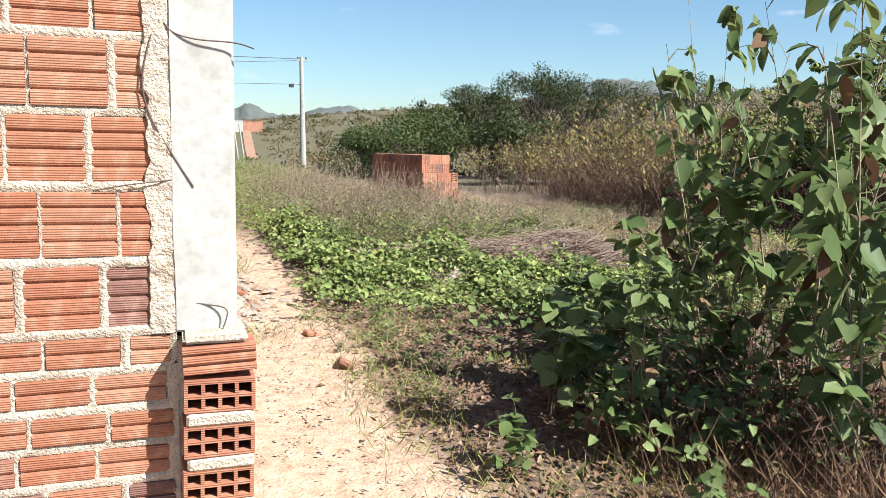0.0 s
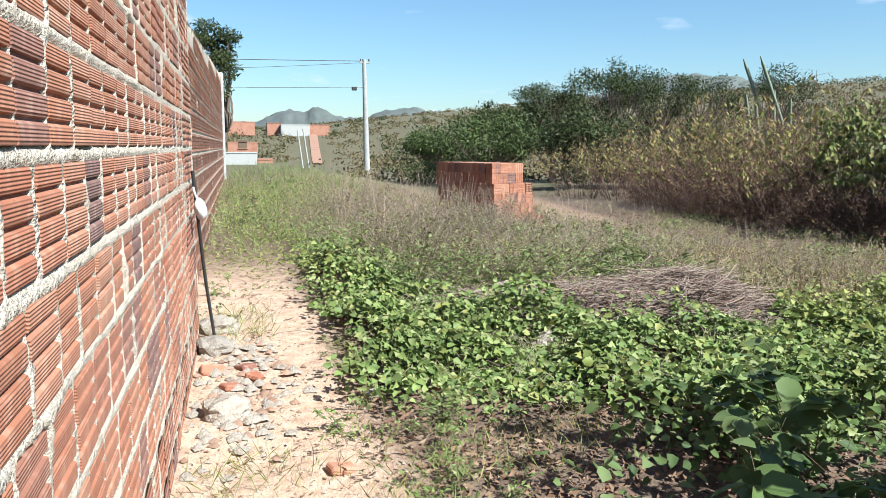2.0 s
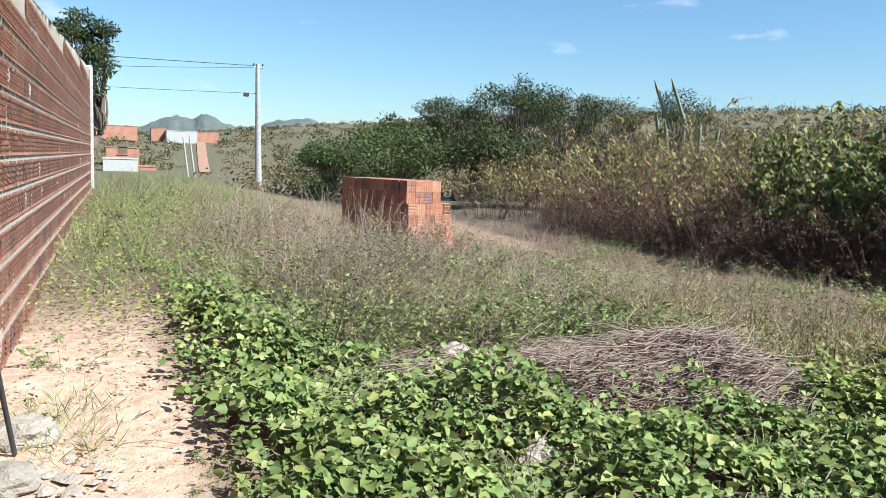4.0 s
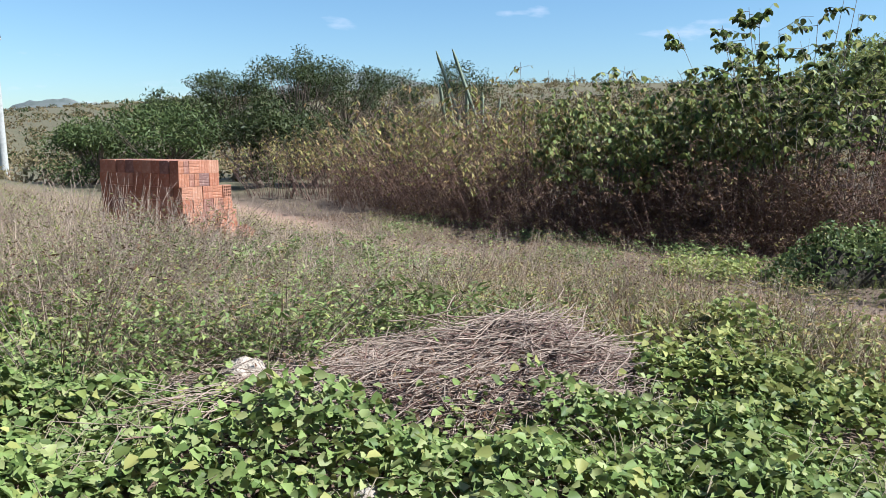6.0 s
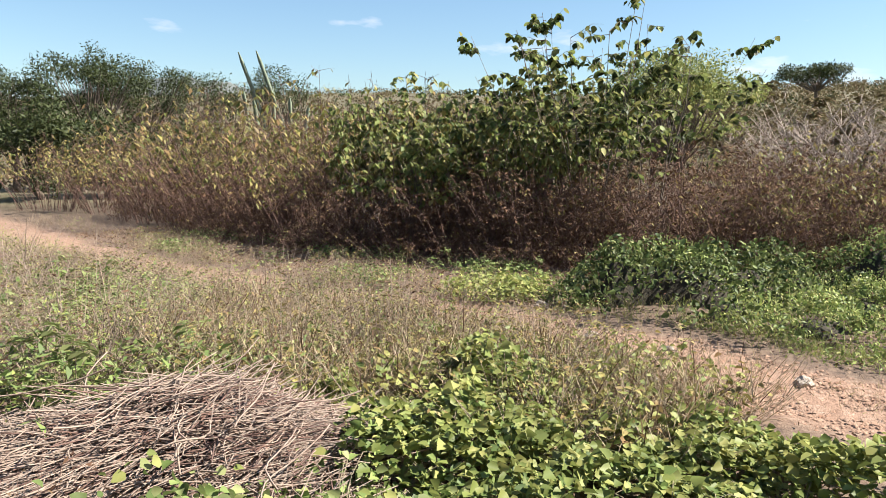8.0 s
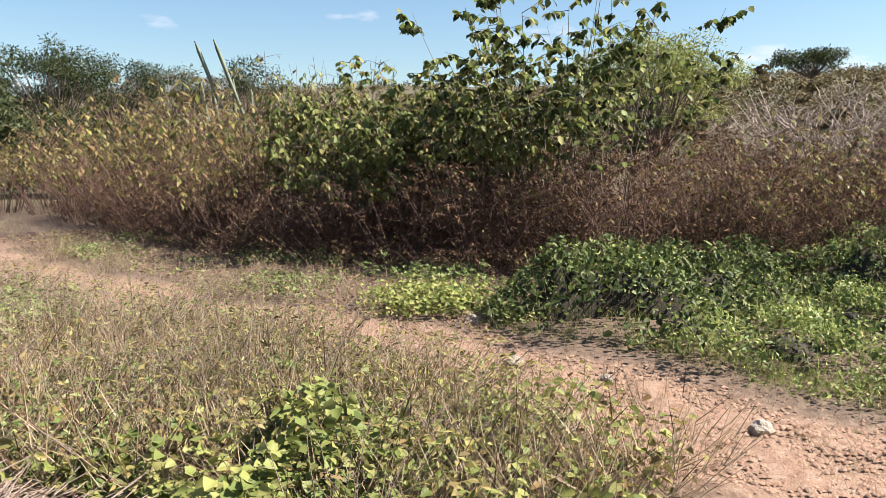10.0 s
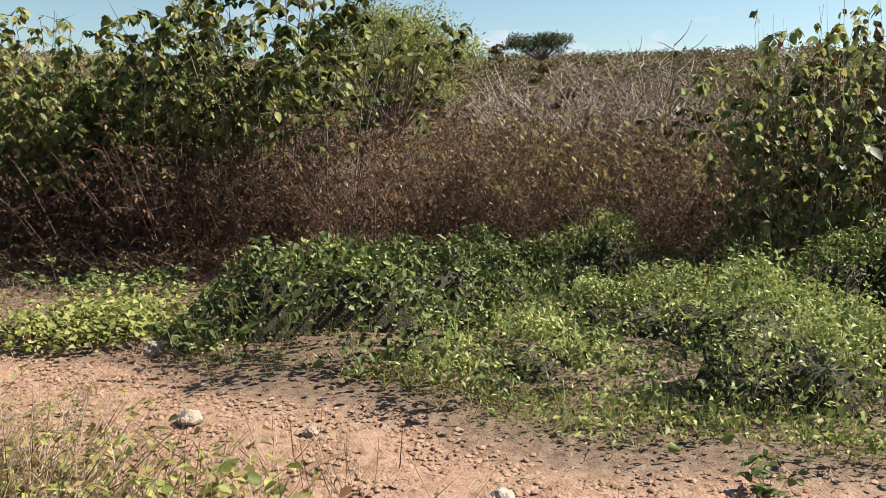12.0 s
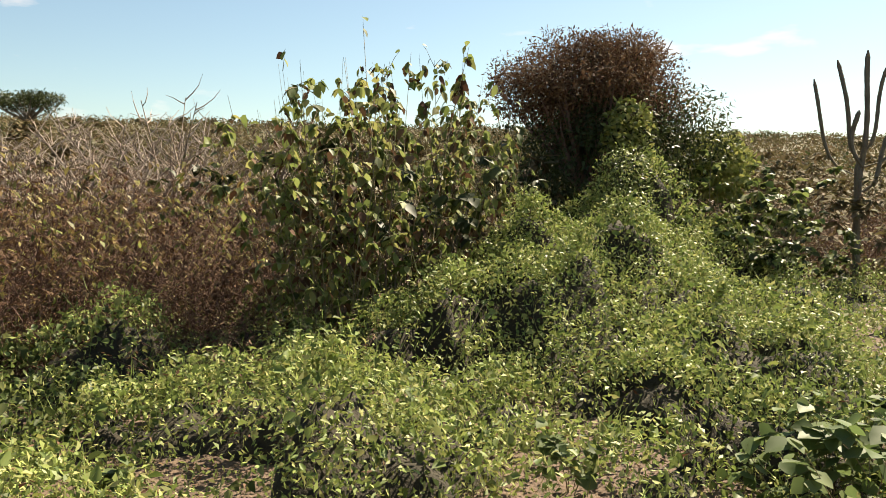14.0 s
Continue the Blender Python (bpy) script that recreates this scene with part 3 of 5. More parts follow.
tagged(part("brickwork", quad_mesh("brickwork", *joined(restv), M_BRICK_FAR), far_wall), kind="stuff")

# plastered pillar at the corner
def ragged(name, x0, y0, z0, x1, y1, z1, mat):
    """A strip of thrown mortar with an uneven edge and face."""
    bm = bmesh.new()
    bmesh.ops.create_grid(bm, x_segments=8, y_segments=170, size=.5)
    for v in bm.verts:
        u, w = v.co.x + .5, v.co.y + .5
        z = z0 + (z1 - z0) * w
        edge = .022 * noise.noise(Vector((0, 2, z * 9))) + .012 * noise.noise(Vector((5, 1, z * 31)))
        x = x0 + edge + (x1 - x0 - edge) * u
        bulge = .006 * noise.noise(Vector((x * 40, 3, z * 40))) + .006 * noise.noise(Vector((x * 12, 7, z * 12)))
        v.co = (x, y1 if u < .01 else y0 + .006 + bulge, z)
    return bm_mesh(name, bm, mat)


pillar = thing("corner_pillar", "white plastered concrete corner pillar on a brick base", "pillar")
bm = bmesh.new()
bmesh.ops.create_cube(bm, size=1, matrix=Matrix.LocRotScale((-.085, .075, 2.02), None, (.17, .17, 2.04)))
bmesh.ops.subdivide_edges(bm, edges=[e for e in bm.edges if abs(e.verts[0].co.z - e.verts[1].co.z) > 1], cuts=40)
for v in bm.verts:
    v.co.x += .004 * noise.noise(v.co * 5)
    v.co.y += .005 * noise.noise(v.co * 4 + Vector((3, 1, 2)))
bmesh.ops.bevel(bm, geom=[e for e in bm.edges if e.calc_face_angle(0) > 1], offset=.006, segments=2, affect="EDGES")
part("shaft", bm_mesh("shaft", bm, M_PLASTER), pillar)
part("plaster_edge", ragged("plaster_edge", -.235, -.012, 1.0, -.165, .03, 3.0, M_MORTAR), pillar, "ragged mortar edge")
part("footing", box_mesh("footing", -.19, .004, -.1, .02, .16, .985, M_MORTAR, .01), pillar, "mortar-bedded footing")
HOL = hollow_mesh("hollow_brick", .185, .088, .16, M_BRICK)
for k in range(6):
    part("hollow_brick", HOL, pillar, "clay block end with open chambers", m=pose(-.058 + random.uniform(-.006, .006), -.12, .845 - .125 * k, 0, random.uniform(-1, 1), random.uniform(-2, 2)))
    part("mortar_bed", box_mesh("mortar_bed", -.145, -.122 + random.uniform(-.006, .006), .763 - .125 * k, .03, .1, .80 - .125 * k, M_MORTAR, .007), pillar)
part("cap_brick", brick_mesh("cap_brick", .19, .075, .12, M_BRICK, 3), pillar, "clay block laid flat", m=pose(-.055, -.115, .945, 0, -1.5, 0))
part("mortar_cap", box_mesh("mortar_cap", -.15, -.11, .987, .02, .1, 1.008, M_MORTAR, .008, 2), pillar)

# end pillar of the far wall
endp = thing("end_pillar", "white plastered pillar ending the garden wall", "pillar")
part("shaft", box_mesh("shaft", -.34, 20.6, .3, -.06, 20.95, 3.5, M_PLASTER, .015), endp)


def curve_mesh(name, pts, r, mat, sides=6, n=24):
    """A smooth round strand through a few points."""
    p = np.array(pts, float)
    t = np.linspace(0, len(p) - 1, n)
    i = np.clip(t.astype(int), 0, len(p) - 2)
    f = (t - i)[:, None]
    p0, p1, p2, p3 = p[np.maximum(i - 1, 0)], p[i], p[i + 1], p[np.minimum(i + 2, len(p) - 1)]
    c = .5 * (2 * p1 + (p2 - p0) * f + (2 * p0 - 5 * p1 + 4 * p2 - p3) * f ** 2 + (3 * p1 - p0 - 3 * p2 + p3) * f ** 3)
    return quad_mesh(name, *tubes(c[None], np.full((1, n), r), sides), mat, True)


w1 = thing("tie_wire", "thin rusty wire sticking out of the pillar", "wire", group="wires in the wall")
part("strand", curve_mesh("strand", [(-.19, -.002, 1.86), (-.16, -.01, 1.81), (-.10, -.02, 1.79), (0.0, -.03, 1.785), (.05, -.05, 1.77)], .0022, M_WIRE), w1)
w2 = thing("tie_wire", "thin rusty wire hanging down the brick joint", "wire", group="wires in the wall")
part("strand", curve_mesh("strand", [(-.19, -.004, 1.86), (-.23, -.012, 1.7), (-.22, -.01, 1.6), (-.17, -.008, 1.5), (-.11, -.01, 1.4)], .0022, M_WIRE), w2)
w3 = thing("tie_wire", "bent rusty wire end near the pillar foot", "wire", group="wires in the wall")
part("strand", curve_mesh("strand", [(-.16, -.002, 1.085), (-.08, -.012, 1.075), (-.03, -.03, 1.06), (-.045, -.03, 1.0)], .002, M_WIRE), w3)
w4 = thing("tie_wire", "rusty wire lying across a mortar joint", "wire", group="wires in the wall")
part("strand", curve_mesh("strand", [(-.36, -.004, 1.39), (-.28, -.014, 1.405), (-.2, -.012, 1.415), (-.16, -.004, 1.42)], .002, M_WIRE), w4)

conduit = thing("leaning_conduit", "black plastic pipe leaning on the brick wall", "pipe")
part("pipe", curve_mesh("pipe", [(.1, 5.0, .36), (.06, 4.85, .8), (.035, 4.68, 1.25), (.02, 4.62, 1.5)], .011, M_DARK, 8), conduit)
bag = thing("plastic_bag", "white plastic bag stuck on the wall", "bag")
bm = bmesh.new()
bmesh.ops.create_icosphere(bm, subdivisions=3, radius=.065)
for v in bm.verts:
    v.co += v.co.normalized() * .025 * noise.noise(v.co * 16)
    v.co.x *= .6
me = bm_mesh("bag", bm, M_PLASTIC)
part("sheet", me, bag, m=pose(.06, 4.6, 1.27, 0, 0, 0))
part("knot", curve_mesh("knot", [(.05, 4.6, 1.31), (.03, 4.6, 1.36), (.02, 4.62, 1.4)], .008, M_PLASTIC, 6, 10), bag)


# ---- stack of clay blocks on the lot ----
stack = thing("brick_stack", "stack of new orange hollow clay blocks on the grass", "brick stack")
ax_w, ax_l = Vector((.93, .37, 0)), Vector((-.37, .93, 0))
turn_w = math.degrees(math.atan2(ax_w.y, ax_w.x))
SB = [brick_mesh("brick", .187, .187, .187, M_BRICK, 4, .004), brick_mesh("brick", .092, .187, .187, M_BRICK, 2, .004)]
SH = hollow_mesh("hollow_brick", .185, .185, .12, M_BRICK, 4, 4)
z0 = float(lie(4.9, 13.6)) - .02
for r in range(6):
    shift = (.16, .13, .06, .05, .0, .0)[r]
    wide = (5, 5, 5, 5, 4, 4)[r]
    for j in range(9):
        for i in range(wide):
            if r < 5 and 0 < i < wide - 1 and j > 0:
                continue
            if r == 5 and j == 8 and i > 2:
                continue
            p = Vector((4.78, 13.33, 0)) + ax_w * (shift * (j == 0) + .097 + .193 * i + random.uniform(-.008, .008)) + ax_l * (.193 * j + random.uniform(-.012, .012) * (j > 0))
            up_ = 90 if (r + i) % 3 else 0
            m = Matrix.Translation((p.x, p.y, z0 + .097 + .19 * r)) @ pose(0, 0, 0, 0, 0, turn_w + random.uniform(-2, 2)) @ pose(0, 0, 0, 0, up_, 0)
            if j == 0 and i == wide - 1 and r == 3:
                part("hollow_brick", SH, stack, "clay block end with open chambers", m=Matrix.Translation((p.x, p.y, z0 + .097 + .19 * r)) @ pose(0, 0, 0, 0, 0, turn_w + 8))
            elif j == 0 and (i + r) % 4 == 1:
                for s in (-.048, .048):
                    part("brick", SB[1], stack, m=Matrix.Translation((p.x + s * ax_w.x, p.y + s * ax_w.y, z0 + .097 + .19 * r)) @ pose(0, 0, 0, 0, 0, turn_w + random.uniform(-2, 2)))
            else:
                part("brick", SB[0], stack, m=m)
for k in range(5):
    b = thing("loose_brick", "orange clay block fallen beside the stack", "brick", group="blocks beside the stack")
    q = Vector((4.78, 13.33, 0)) + ax_w * (.75 + .12 * k) + ax_l * (-.22 + .09 * (k % 3))
    b.matrix_basis = pose(q.x, q.y, float(lie(q.x, q.y)) + .09, 8 * k, 12 * (k % 2), 25 * k)
    part("body", SB[0], b)


# ---- power pole, posts, houses far off ----
def tapered(name, p0, p1, r0, r1, mat, sides=10):
    t = np.linspace(0, 1, 6)[:, None]
    path = np.array(p0) * (1 - t) + np.array(p1) * t
    return quad_mesh(name, *tubes(path[None], (r0 + (r1 - r0) * t[:, 0])[None], sides), mat, True)


PX, PY = 7.25, 44.5
pz = float(lie(PX, PY)) - .2
pole = thing("power_pole", "tapered grey concrete power pole with a street lamp", "utility pole")
part("shaft", tapered("shaft", (PX + .1, PY, pz), (PX, PY, 6.5), .19, .11, M_CONCRETE), pole)
part("crossarm", box_mesh("crossarm", PX - .25, PY - .05, 6.28, PX + .32, PY + .05, 6.38, M_CONCRETE, .01), pole)
for s in (-.2, .27):
    part("insulator", tapered("insulator", (PX + s, PY, 6.38), (PX + s, PY, 6.52), .045, .03, M_DARK), pole, "dark insulator")
lampa = part("lamp_arm", tapered("lamp_arm", (PX - .05, PY, 4.95), (PX - .5, PY, 4.98), .03, .025, M_CONCRETE, 6), pole)
part("lamp_head", box_mesh("lamp_head", PX - .72, PY - .1, 4.76, PX - .44, PY + .1, 4.96, M_DARK, .03), lampa, "dark lamp housing")
for k, (za, zb, sag) in enumerate(((6.4, 6.0, .1), (6.3, 5.8, .45), (4.95, 5.1, .25))):
    w = thing("power_line", "thin black overhead cable", "cable", group="cables from the pole")
    part("strand", curve_mesh("strand", [(PX - .2, PY, za), (PX - 8, PY - 1, (za * .75 + zb * .25) - sag), (PX - 17, PY - 2, (za + zb) / 2 - sag), (PX - 32, PY - 4, zb)], (.019, .012, .012)[k], M_DARK, 5), w)
for k, (x, y, dx) in enumerate(((4.75, 58, -.35), (5.35, 60, -.4))):
    gzp = float(lie(x, y))
    w = thing("fence_post", "slanting pale wooden post in the scrub", "post", group="slanting posts")
    part("post", tapered("post", (x, y, gzp - .2), (x + dx, y, (2.75, 2.9)[k]), .075, .06, M_CONCRETE, 6), w)

M_ROOF = rough_mat("clay_roof", [(0.228, 0.0973, 0.057), (0.314, 0.154, 0.0973), (0.257, 0.114, 0.0684)], 1.5, 14, .5, .9)
M_HBRICK = rough_mat("far_brickwork", [(0.274, 0.114, 0.0684), (0.342, 0.171, 0.114), (0.314, 0.143, 0.0912)], 1.2, 9, .4, .9)


def house(label, x, y, w, d, h, wall_mat, roof, turn=0, low=0.0):
    z = float(lie(x, y)) - .4 + low
    ob = thing("house", label, "house", pose(x, y, z, 0, 0, turn), group="houses on the far slope")
    part("wall", box_mesh("wall", -w / 2, -d / 2, 0, w / 2, d / 2, h + .4, wall_mat, .02), ob)
    if roof:
        bm = bmesh.new()
        e = .3
        c = [(-w / 2 - e, -d / 2 - e, h + .402), (w / 2 + e, -d / 2 - e, h + .402), (w / 2 + e, d / 2 + e, h + .402), (-w / 2 - e, d / 2 + e, h + .402), (-w / 2 - e, 0, h + 1.1), (w / 2 + e, 0, h + 1.1)]
        v = [bm.verts.new(k) for k in c]
        for f in ((0, 1, 5, 4), (2, 3, 4, 5), (1, 2, 5), (3, 0, 4), (0, 3, 2, 1)):
            bm.faces.new([v[k] for k in f])
        part("roof", bm_mesh("roof", bm, M_ROOF), ob, "clay tile roof")
    else:
        part("coping", box_mesh("coping", -w / 2 - .05, -d / 2 - .05, h + .402, w / 2 + .05, d / 2 + .05, h + .5, wall_mat), ob)
    nwin = 1 if y < 100 and h > 1.4 else 0
    for k in range(nwin):
        wx = -w / 2 + w * (k + .5) / nwin
        win = part("window", box_mesh("window", wx - .45, -d / 2 - .05, 1.3, wx + .45, -d / 2 + .06, 2.2, M_HOLE), ob, "dark window opening")
        part("sill", box_mesh("sill", wx - .55, -d / 2 - .1, 1.2, wx + .55, -d / 2 - .003, 1.28, wall_mat), win)


house("long white plastered house with a plain parapet", 10.8, 158, 5.4, 6, 1.9, M_PLASTER, False, 0, .0)
house("unplastered brick house beside a dirt road", 15.3, 163, 5.2, 6, 1.7, M_HBRICK, False, 0, .2)
house("unfinished brick house on the slope", 7.0, 162, 2.8, 5, 2.0, M_HBRICK, False, 0, .2)
house("bare brick house among bushes", -.5, 150, 6.5, 6, 2.0, M_HBRICK, False, 5, .4)
house("brick house half hidden by scrub", .6, 92, 3.2, 5, 1.5, M_HBRICK, False, 0, .3)
house("small whitewashed shed below the slope", .4, 74, 2.7, 4, 1.2, M_PLASTER, False, 0, -.2)
house("low unplastered brick shed wall", 2.3, 80, 2.2, 3, .3, M_HBRICK, False, 0, 0)
t = np.linspace(0, 1, 40)
rx, ry = 7.4 + 7.0 * t, 74 + 84 * t
rw = .5 + .3 * t
v = np.concatenate([np.stack([rx - rw, ry, lie(rx - rw, ry) + .12], -1), np.stack([rx + rw, ry, lie(rx + rw, ry) + .12], -1)])
q = np.stack([np.arange(39), np.arange(39) + 40, np.arange(39) + 41, np.arange(39) + 1], -1)
tagged(new("road", quad_mesh("road", v, q, rough_mat("red_dirt", [(0.23, 0.119, 0.0723), (0.306, 0.17, 0.111), (0.264, 0.14, 0.085)], .5, 6, .3, .95))), "red dirt road climbing the slope", "road", kind="structure")


# ---- scattering ----
def scatter(rng, n, x0, x1, y0, y1, mask):
    x, y = rng.uniform(x0, x1, n), rng.uniform(y0, y1, n)
    k = rng.uniform(0, 1, n) < mask(x, y)
    return x[k], y[k]


def stuff(name, geo, mat, label, category):
    return tagged(new(name, quad_mesh(name, *geo, mat)), label, category, kind="stuff")


def inside(x, y, cx, cy, rx, ry, soft=.25, ph=0.0):
    return 1 - step(np.hypot((x - cx) / rx, (y - cy) / ry) + .14 * wave(x, y, 1.9, ph), 1 - soft, 1 + soft)


def hump_creeper(x, y):
    return np.maximum(.06, .17 + .14 * wave(x, y, 2.3, .5) + .12 * wave(x, y, 5.2, 1.4) + .07 * wave(x, y, 11.0, .4))


def creeper(x, y):
    lo = 2.9 + .45 * wave(x, y, 1.7, .2) - .5 * step(x, 3, 5)
    hi = 6.2 + 2.2 * (1 - step(x, 1.2, 2.4)) - 1.2 * step(x, 2.2, 2.9) + .9 * step(x, 4.4, 5.2) + .5 * wave(x, y, 1.3, .8) - 0.3 * step(x, 4.8, 6.8)
    a = step(y, lo - .3, lo + .5) * (1 - step(y, hi - .5, hi + .4))
    right = 7.0 + .3 * wave(x, y, 2.0, 1.0) - .45 * np.clip(4.2 - y, 0, 3)
    a = a * (1 - .75 * inside(x, y, 3.5, 5.2, .9, .5, .4))
    return a * step(x, .75 + .1 * np.sin(y * 3), 1.25) * (1 - step(x, right - .5, right + .1)) * (.45 + .55 * step(wave(x, y, 3.3, 2.0), -.7, .0))


def flat_leaves(rng, x, y, top, size, tilt=.45, full=True, width=.85):
    n = len(x)
    z = lie(x, y) + top * rng.uniform(.25, 1.0, n) ** .6
    az = rng.uniform(0, 2 * np.pi, n)
    d = np.stack([np.cos(az), np.sin(az), rng.normal(-.15, .3, n)], -1)
    up = rng.normal(0, tilt * .8, (n, 3)) + np.array([.4, -.45, 1.0])
    return leaves(np.stack([x, y, z], -1), d, up, size * rng.uniform(.45, 1.2, n), width, full)


def runners(rng, x, y, h, r=.0022, ln=.3):
    """Thin low stems under the leaves."""
    n = len(x)
    az = rng.uniform(0, 2 * np.pi, n)
    k = np.linspace(0, 1, 4)
    L = ln * rng.uniform(.4, 1, n)
    p = np.stack([x[:, None] + np.cos(az)[:, None] * L[:, None] * k, y[:, None] + np.sin(az)[:, None] * L[:, None] * k, (lie(x, y) - .01)[:, None] + h * np.sin(k * 2.2)[None] * rng.uniform(.4, 1.2, (n, 1))], -1)
    return tubes(p, np.full((n, 4), r))


def grass(rng, x, y, h, lean=.35, w=.02, z=None):
    n = len(x)
    d = np.stack([rng.normal(0, lean, n), rng.normal(0, lean, n), np.ones(n)], -1)
    up = rng.normal(0, 1, (n, 3)) * np.array([1, 1, .2])
    p = np.stack([x, y, (lie(x, y) if z is None else z) - .01], -1)
    return leaves(p, d, up, h * rng.uniform(.35, 1.15, n), w, False)


rng = np.random.default_rng(5)
# creeper carpet
x, y = scatter(rng, 130000, .7, 7.6, 2.2, 9.0, lambda a, b: creeper(a, b) * (1 - .75 * step(a, 3.8, 5.2)))
stuff("creeper", flat_leaves(rng, x, y, hump_creeper(x, y), .054, .75), GREEN, "carpet of green broad-leaved creeper on the soil", "ground cover")
x, y = scatter(rng, 5000, .9, 7.4, 2.6, 8.6, creeper)
stuff("creeper_runner", runners(rng, x, y, .16), M_STEM, "thin brown creeper stems under the leaves", "ground cover")
x, y = scatter(rng, 70000, .9, 7.4, 2.6, 8.6, lambda a, b: creeper(a, b) * (.12 + .88 * step(a, 3.8, 5.4)))
stuff("creeper_yellowing", flat_leaves(rng, x, y, hump_creeper(x, y) * 1.15, .06, .75), LIME, "yellowing leaves among the green creeper", "ground cover")

# leaf litter on bare soil by the bush and under the thicket
def litter_at(x, y):
    return np.clip((1 - .93 * sandy(x, y)) * (1 - .9 * track(x, y)) * (.35 + .65 * inside(x, y, 2.1, 1.2, 1.9, 2.4)), 0, 1)
x, y = scatter(rng, 45000, .3, 15, -1.5, 15, litter_at)
x2, y2 = scatter(rng, 16000, .7, 3.6, -1.4, 3.6, lambda a, b: (1 - sandy(a, b)) * .9)
x, y = np.concatenate([x, x2]), np.concatenate([y, y2])
stuff("leaf_litter", flat_leaves(rng, x, y, np.full(len(x), .03), .05, .5, False, .6), LITTER, "brown dead leaves strewn on the soil", "leaf litter")
x, y = scatter(rng, 2600, -.1, 1.2, -2.2, 7, lambda a, b: sandy(a, b) * .8)
stuff("fallen_leaf", flat_leaves(rng, x, y, np.full(len(x), .012), .03, .3, False, .5), LITTER, "scattered dry leaf bits on the sand", "leaf litter")

# dry grass and thin weeds over the lot
def dry_at(x, y):
    a = step(y, 5.7, 6.6) * (1 - step(x, 9.4, 10.4)) * step(x, .9, 1.8) * (1 - .97 * track(x, y))
    return np.clip(a * (.55 + .45 * wave(x, y, 1.1, .3)), 0, 1)
x, y = scatter(rng, 76000, .8, 11.5, 6, 21, dry_at)
stuff("dry_grass", grass(rng, x, y, .34, .75, .014), STRAW, "thin straw-coloured dry grass", "dry grass")
x, y = scatter(rng, 8000, 1.2, 5.2, 7.0, 13.2, lambda a, b: inside(a, b, 3.1, 9.9, 1.7, 2.6, .4) * step(wave(a, b, 3.1, .7), -.6, .3))
stuff("tall_dry_grass", grass(rng, x, y, .55, .7, .011), STRAW, "tall pinkish-grey seeding dry grass", "dry grass")
n = 300
x, y = scatter(rng, n * 2, 1.5, 5.4, 7.6, 13.6, lambda a, b: inside(a, b, 3.4, 10.4, 1.8, 3.0, .4))
k = np.linspace(0, 1, 5)
ang, bend = rng.uniform(0, 6.28, len(x)), rng.uniform(.05, .45, len(x))
hh = rng.uniform(.4, .95, len(x))
P = np.stack([x[:, None] + np.cos(ang)[:, None] * bend[:, None] * k ** 2, y[:, None] + np.sin(ang)[:, None] * bend[:, None] * k ** 2, lie(x, y)[:, None] + hh[:, None] * (k - .25 * bend[:, None] * k ** 3)], -1)
stuff("grass_stalk", tubes(P, np.broadcast_to(.0042 * (1.1 - .8 * k), P.shape[:2])), M_STICK, "bent bleached grass stalks", "dry grass")
def weeds_at(x, y):
    return np.clip(dry_at(x, y) * .75 * step(wave(x, y, 1.6, 2.5), -.5, .3) + .6 * inside(x, y, 3.2, 7.0, 2.2, 1.0) + inside(x, y, .9, 11.5, 1.3, 5.5, .3) * .9 + .5 * inside(x, y, 6.5, 8.6, 2.2, 1.4), 0, 1) * (1 - track(x, y))
x, y = scatter(rng, 90000, -.1, 10.5, 5.8, 20.5, weeds_at)
stuff("green_weed", flat_leaves(rng, x, y, .08 + .28 * rng.uniform(0, 1, len(x)), .045, .9, False, .6), LIME, "sparse green weeds among dry grass", "weeds")
x, y = scatter(rng, 8000, .0, 3.2, 8, 30, lambda a, b: inside(a, b, 1.2, 15, 1.9, 9, .3))
stuff("green_grass", grass(rng, x, y, .42, .5, .03), GREEN, "green grass tufts by the garden wall", "grass")
x, y = scatter(rng, 42000, 1.2, 7.6, 5.9, 10.5, lambda a, b: (1 - track(a, b)) * step(wave(a, b, 2.4, 1.1) + .5 * wave(a, b, 6.1, .2), -.5, .5) * (1 - step(b, 8.5, 10.5)) * (1 - .85 * inside(a, b, 3.65, 5.6, 1.3, .75)))
stuff("lot_weed", flat_leaves(rng, x, y, .1 + .32 * rng.uniform(0, 1, len(x)), .05, .9, False, .7), GREEN, "leafy green weeds mixed with straw", "weeds")
x, y = scatter(rng, 5000, 6.4, 11, 7.0, 14, lambda a, b: track(a, b) * step(wave(a, b, 2.2, 1.7) + .4 * wave(a, b, 7.1, .2), -.4, .4))
stuff("track_weed", grass(rng, x, y, .16, .9, .03), STRAW, "low straw tufts invading the track", "dry grass")
x, y = scatter(rng, 5000, 6.4, 11, 7.0, 14, lambda a, b: track(a, b) * step(wave(a, b, 2.2, 1.7), -.1, .5))
stuff("track_leaf", flat_leaves(rng, x, y, .1 * rng.uniform(0, 1, len(x)), .045, .8, False, .6), LIME, "small weeds on the old track", "weeds")
x, y = scatter(rng, 5200, .8, 2.6, -.8, 3.2, lambda a, b: (1 - sandy(a, b)) * step(wave(a, b, 4.1, .7), -.1, .5))
stuff("shade_tuft", grass(rng, x, y, .13, .8, .05), LIME, "small green tufts on the leaf litter", "grass")
x, y = scatter(rng, 4000, 1.3, 4.0, -.9, 2.6, lambda a, b: inside(a, b, 2.5, .9, 1.2, 1.5, .4) * step(wave(a, b, 3.1, .4), -.5, .3))
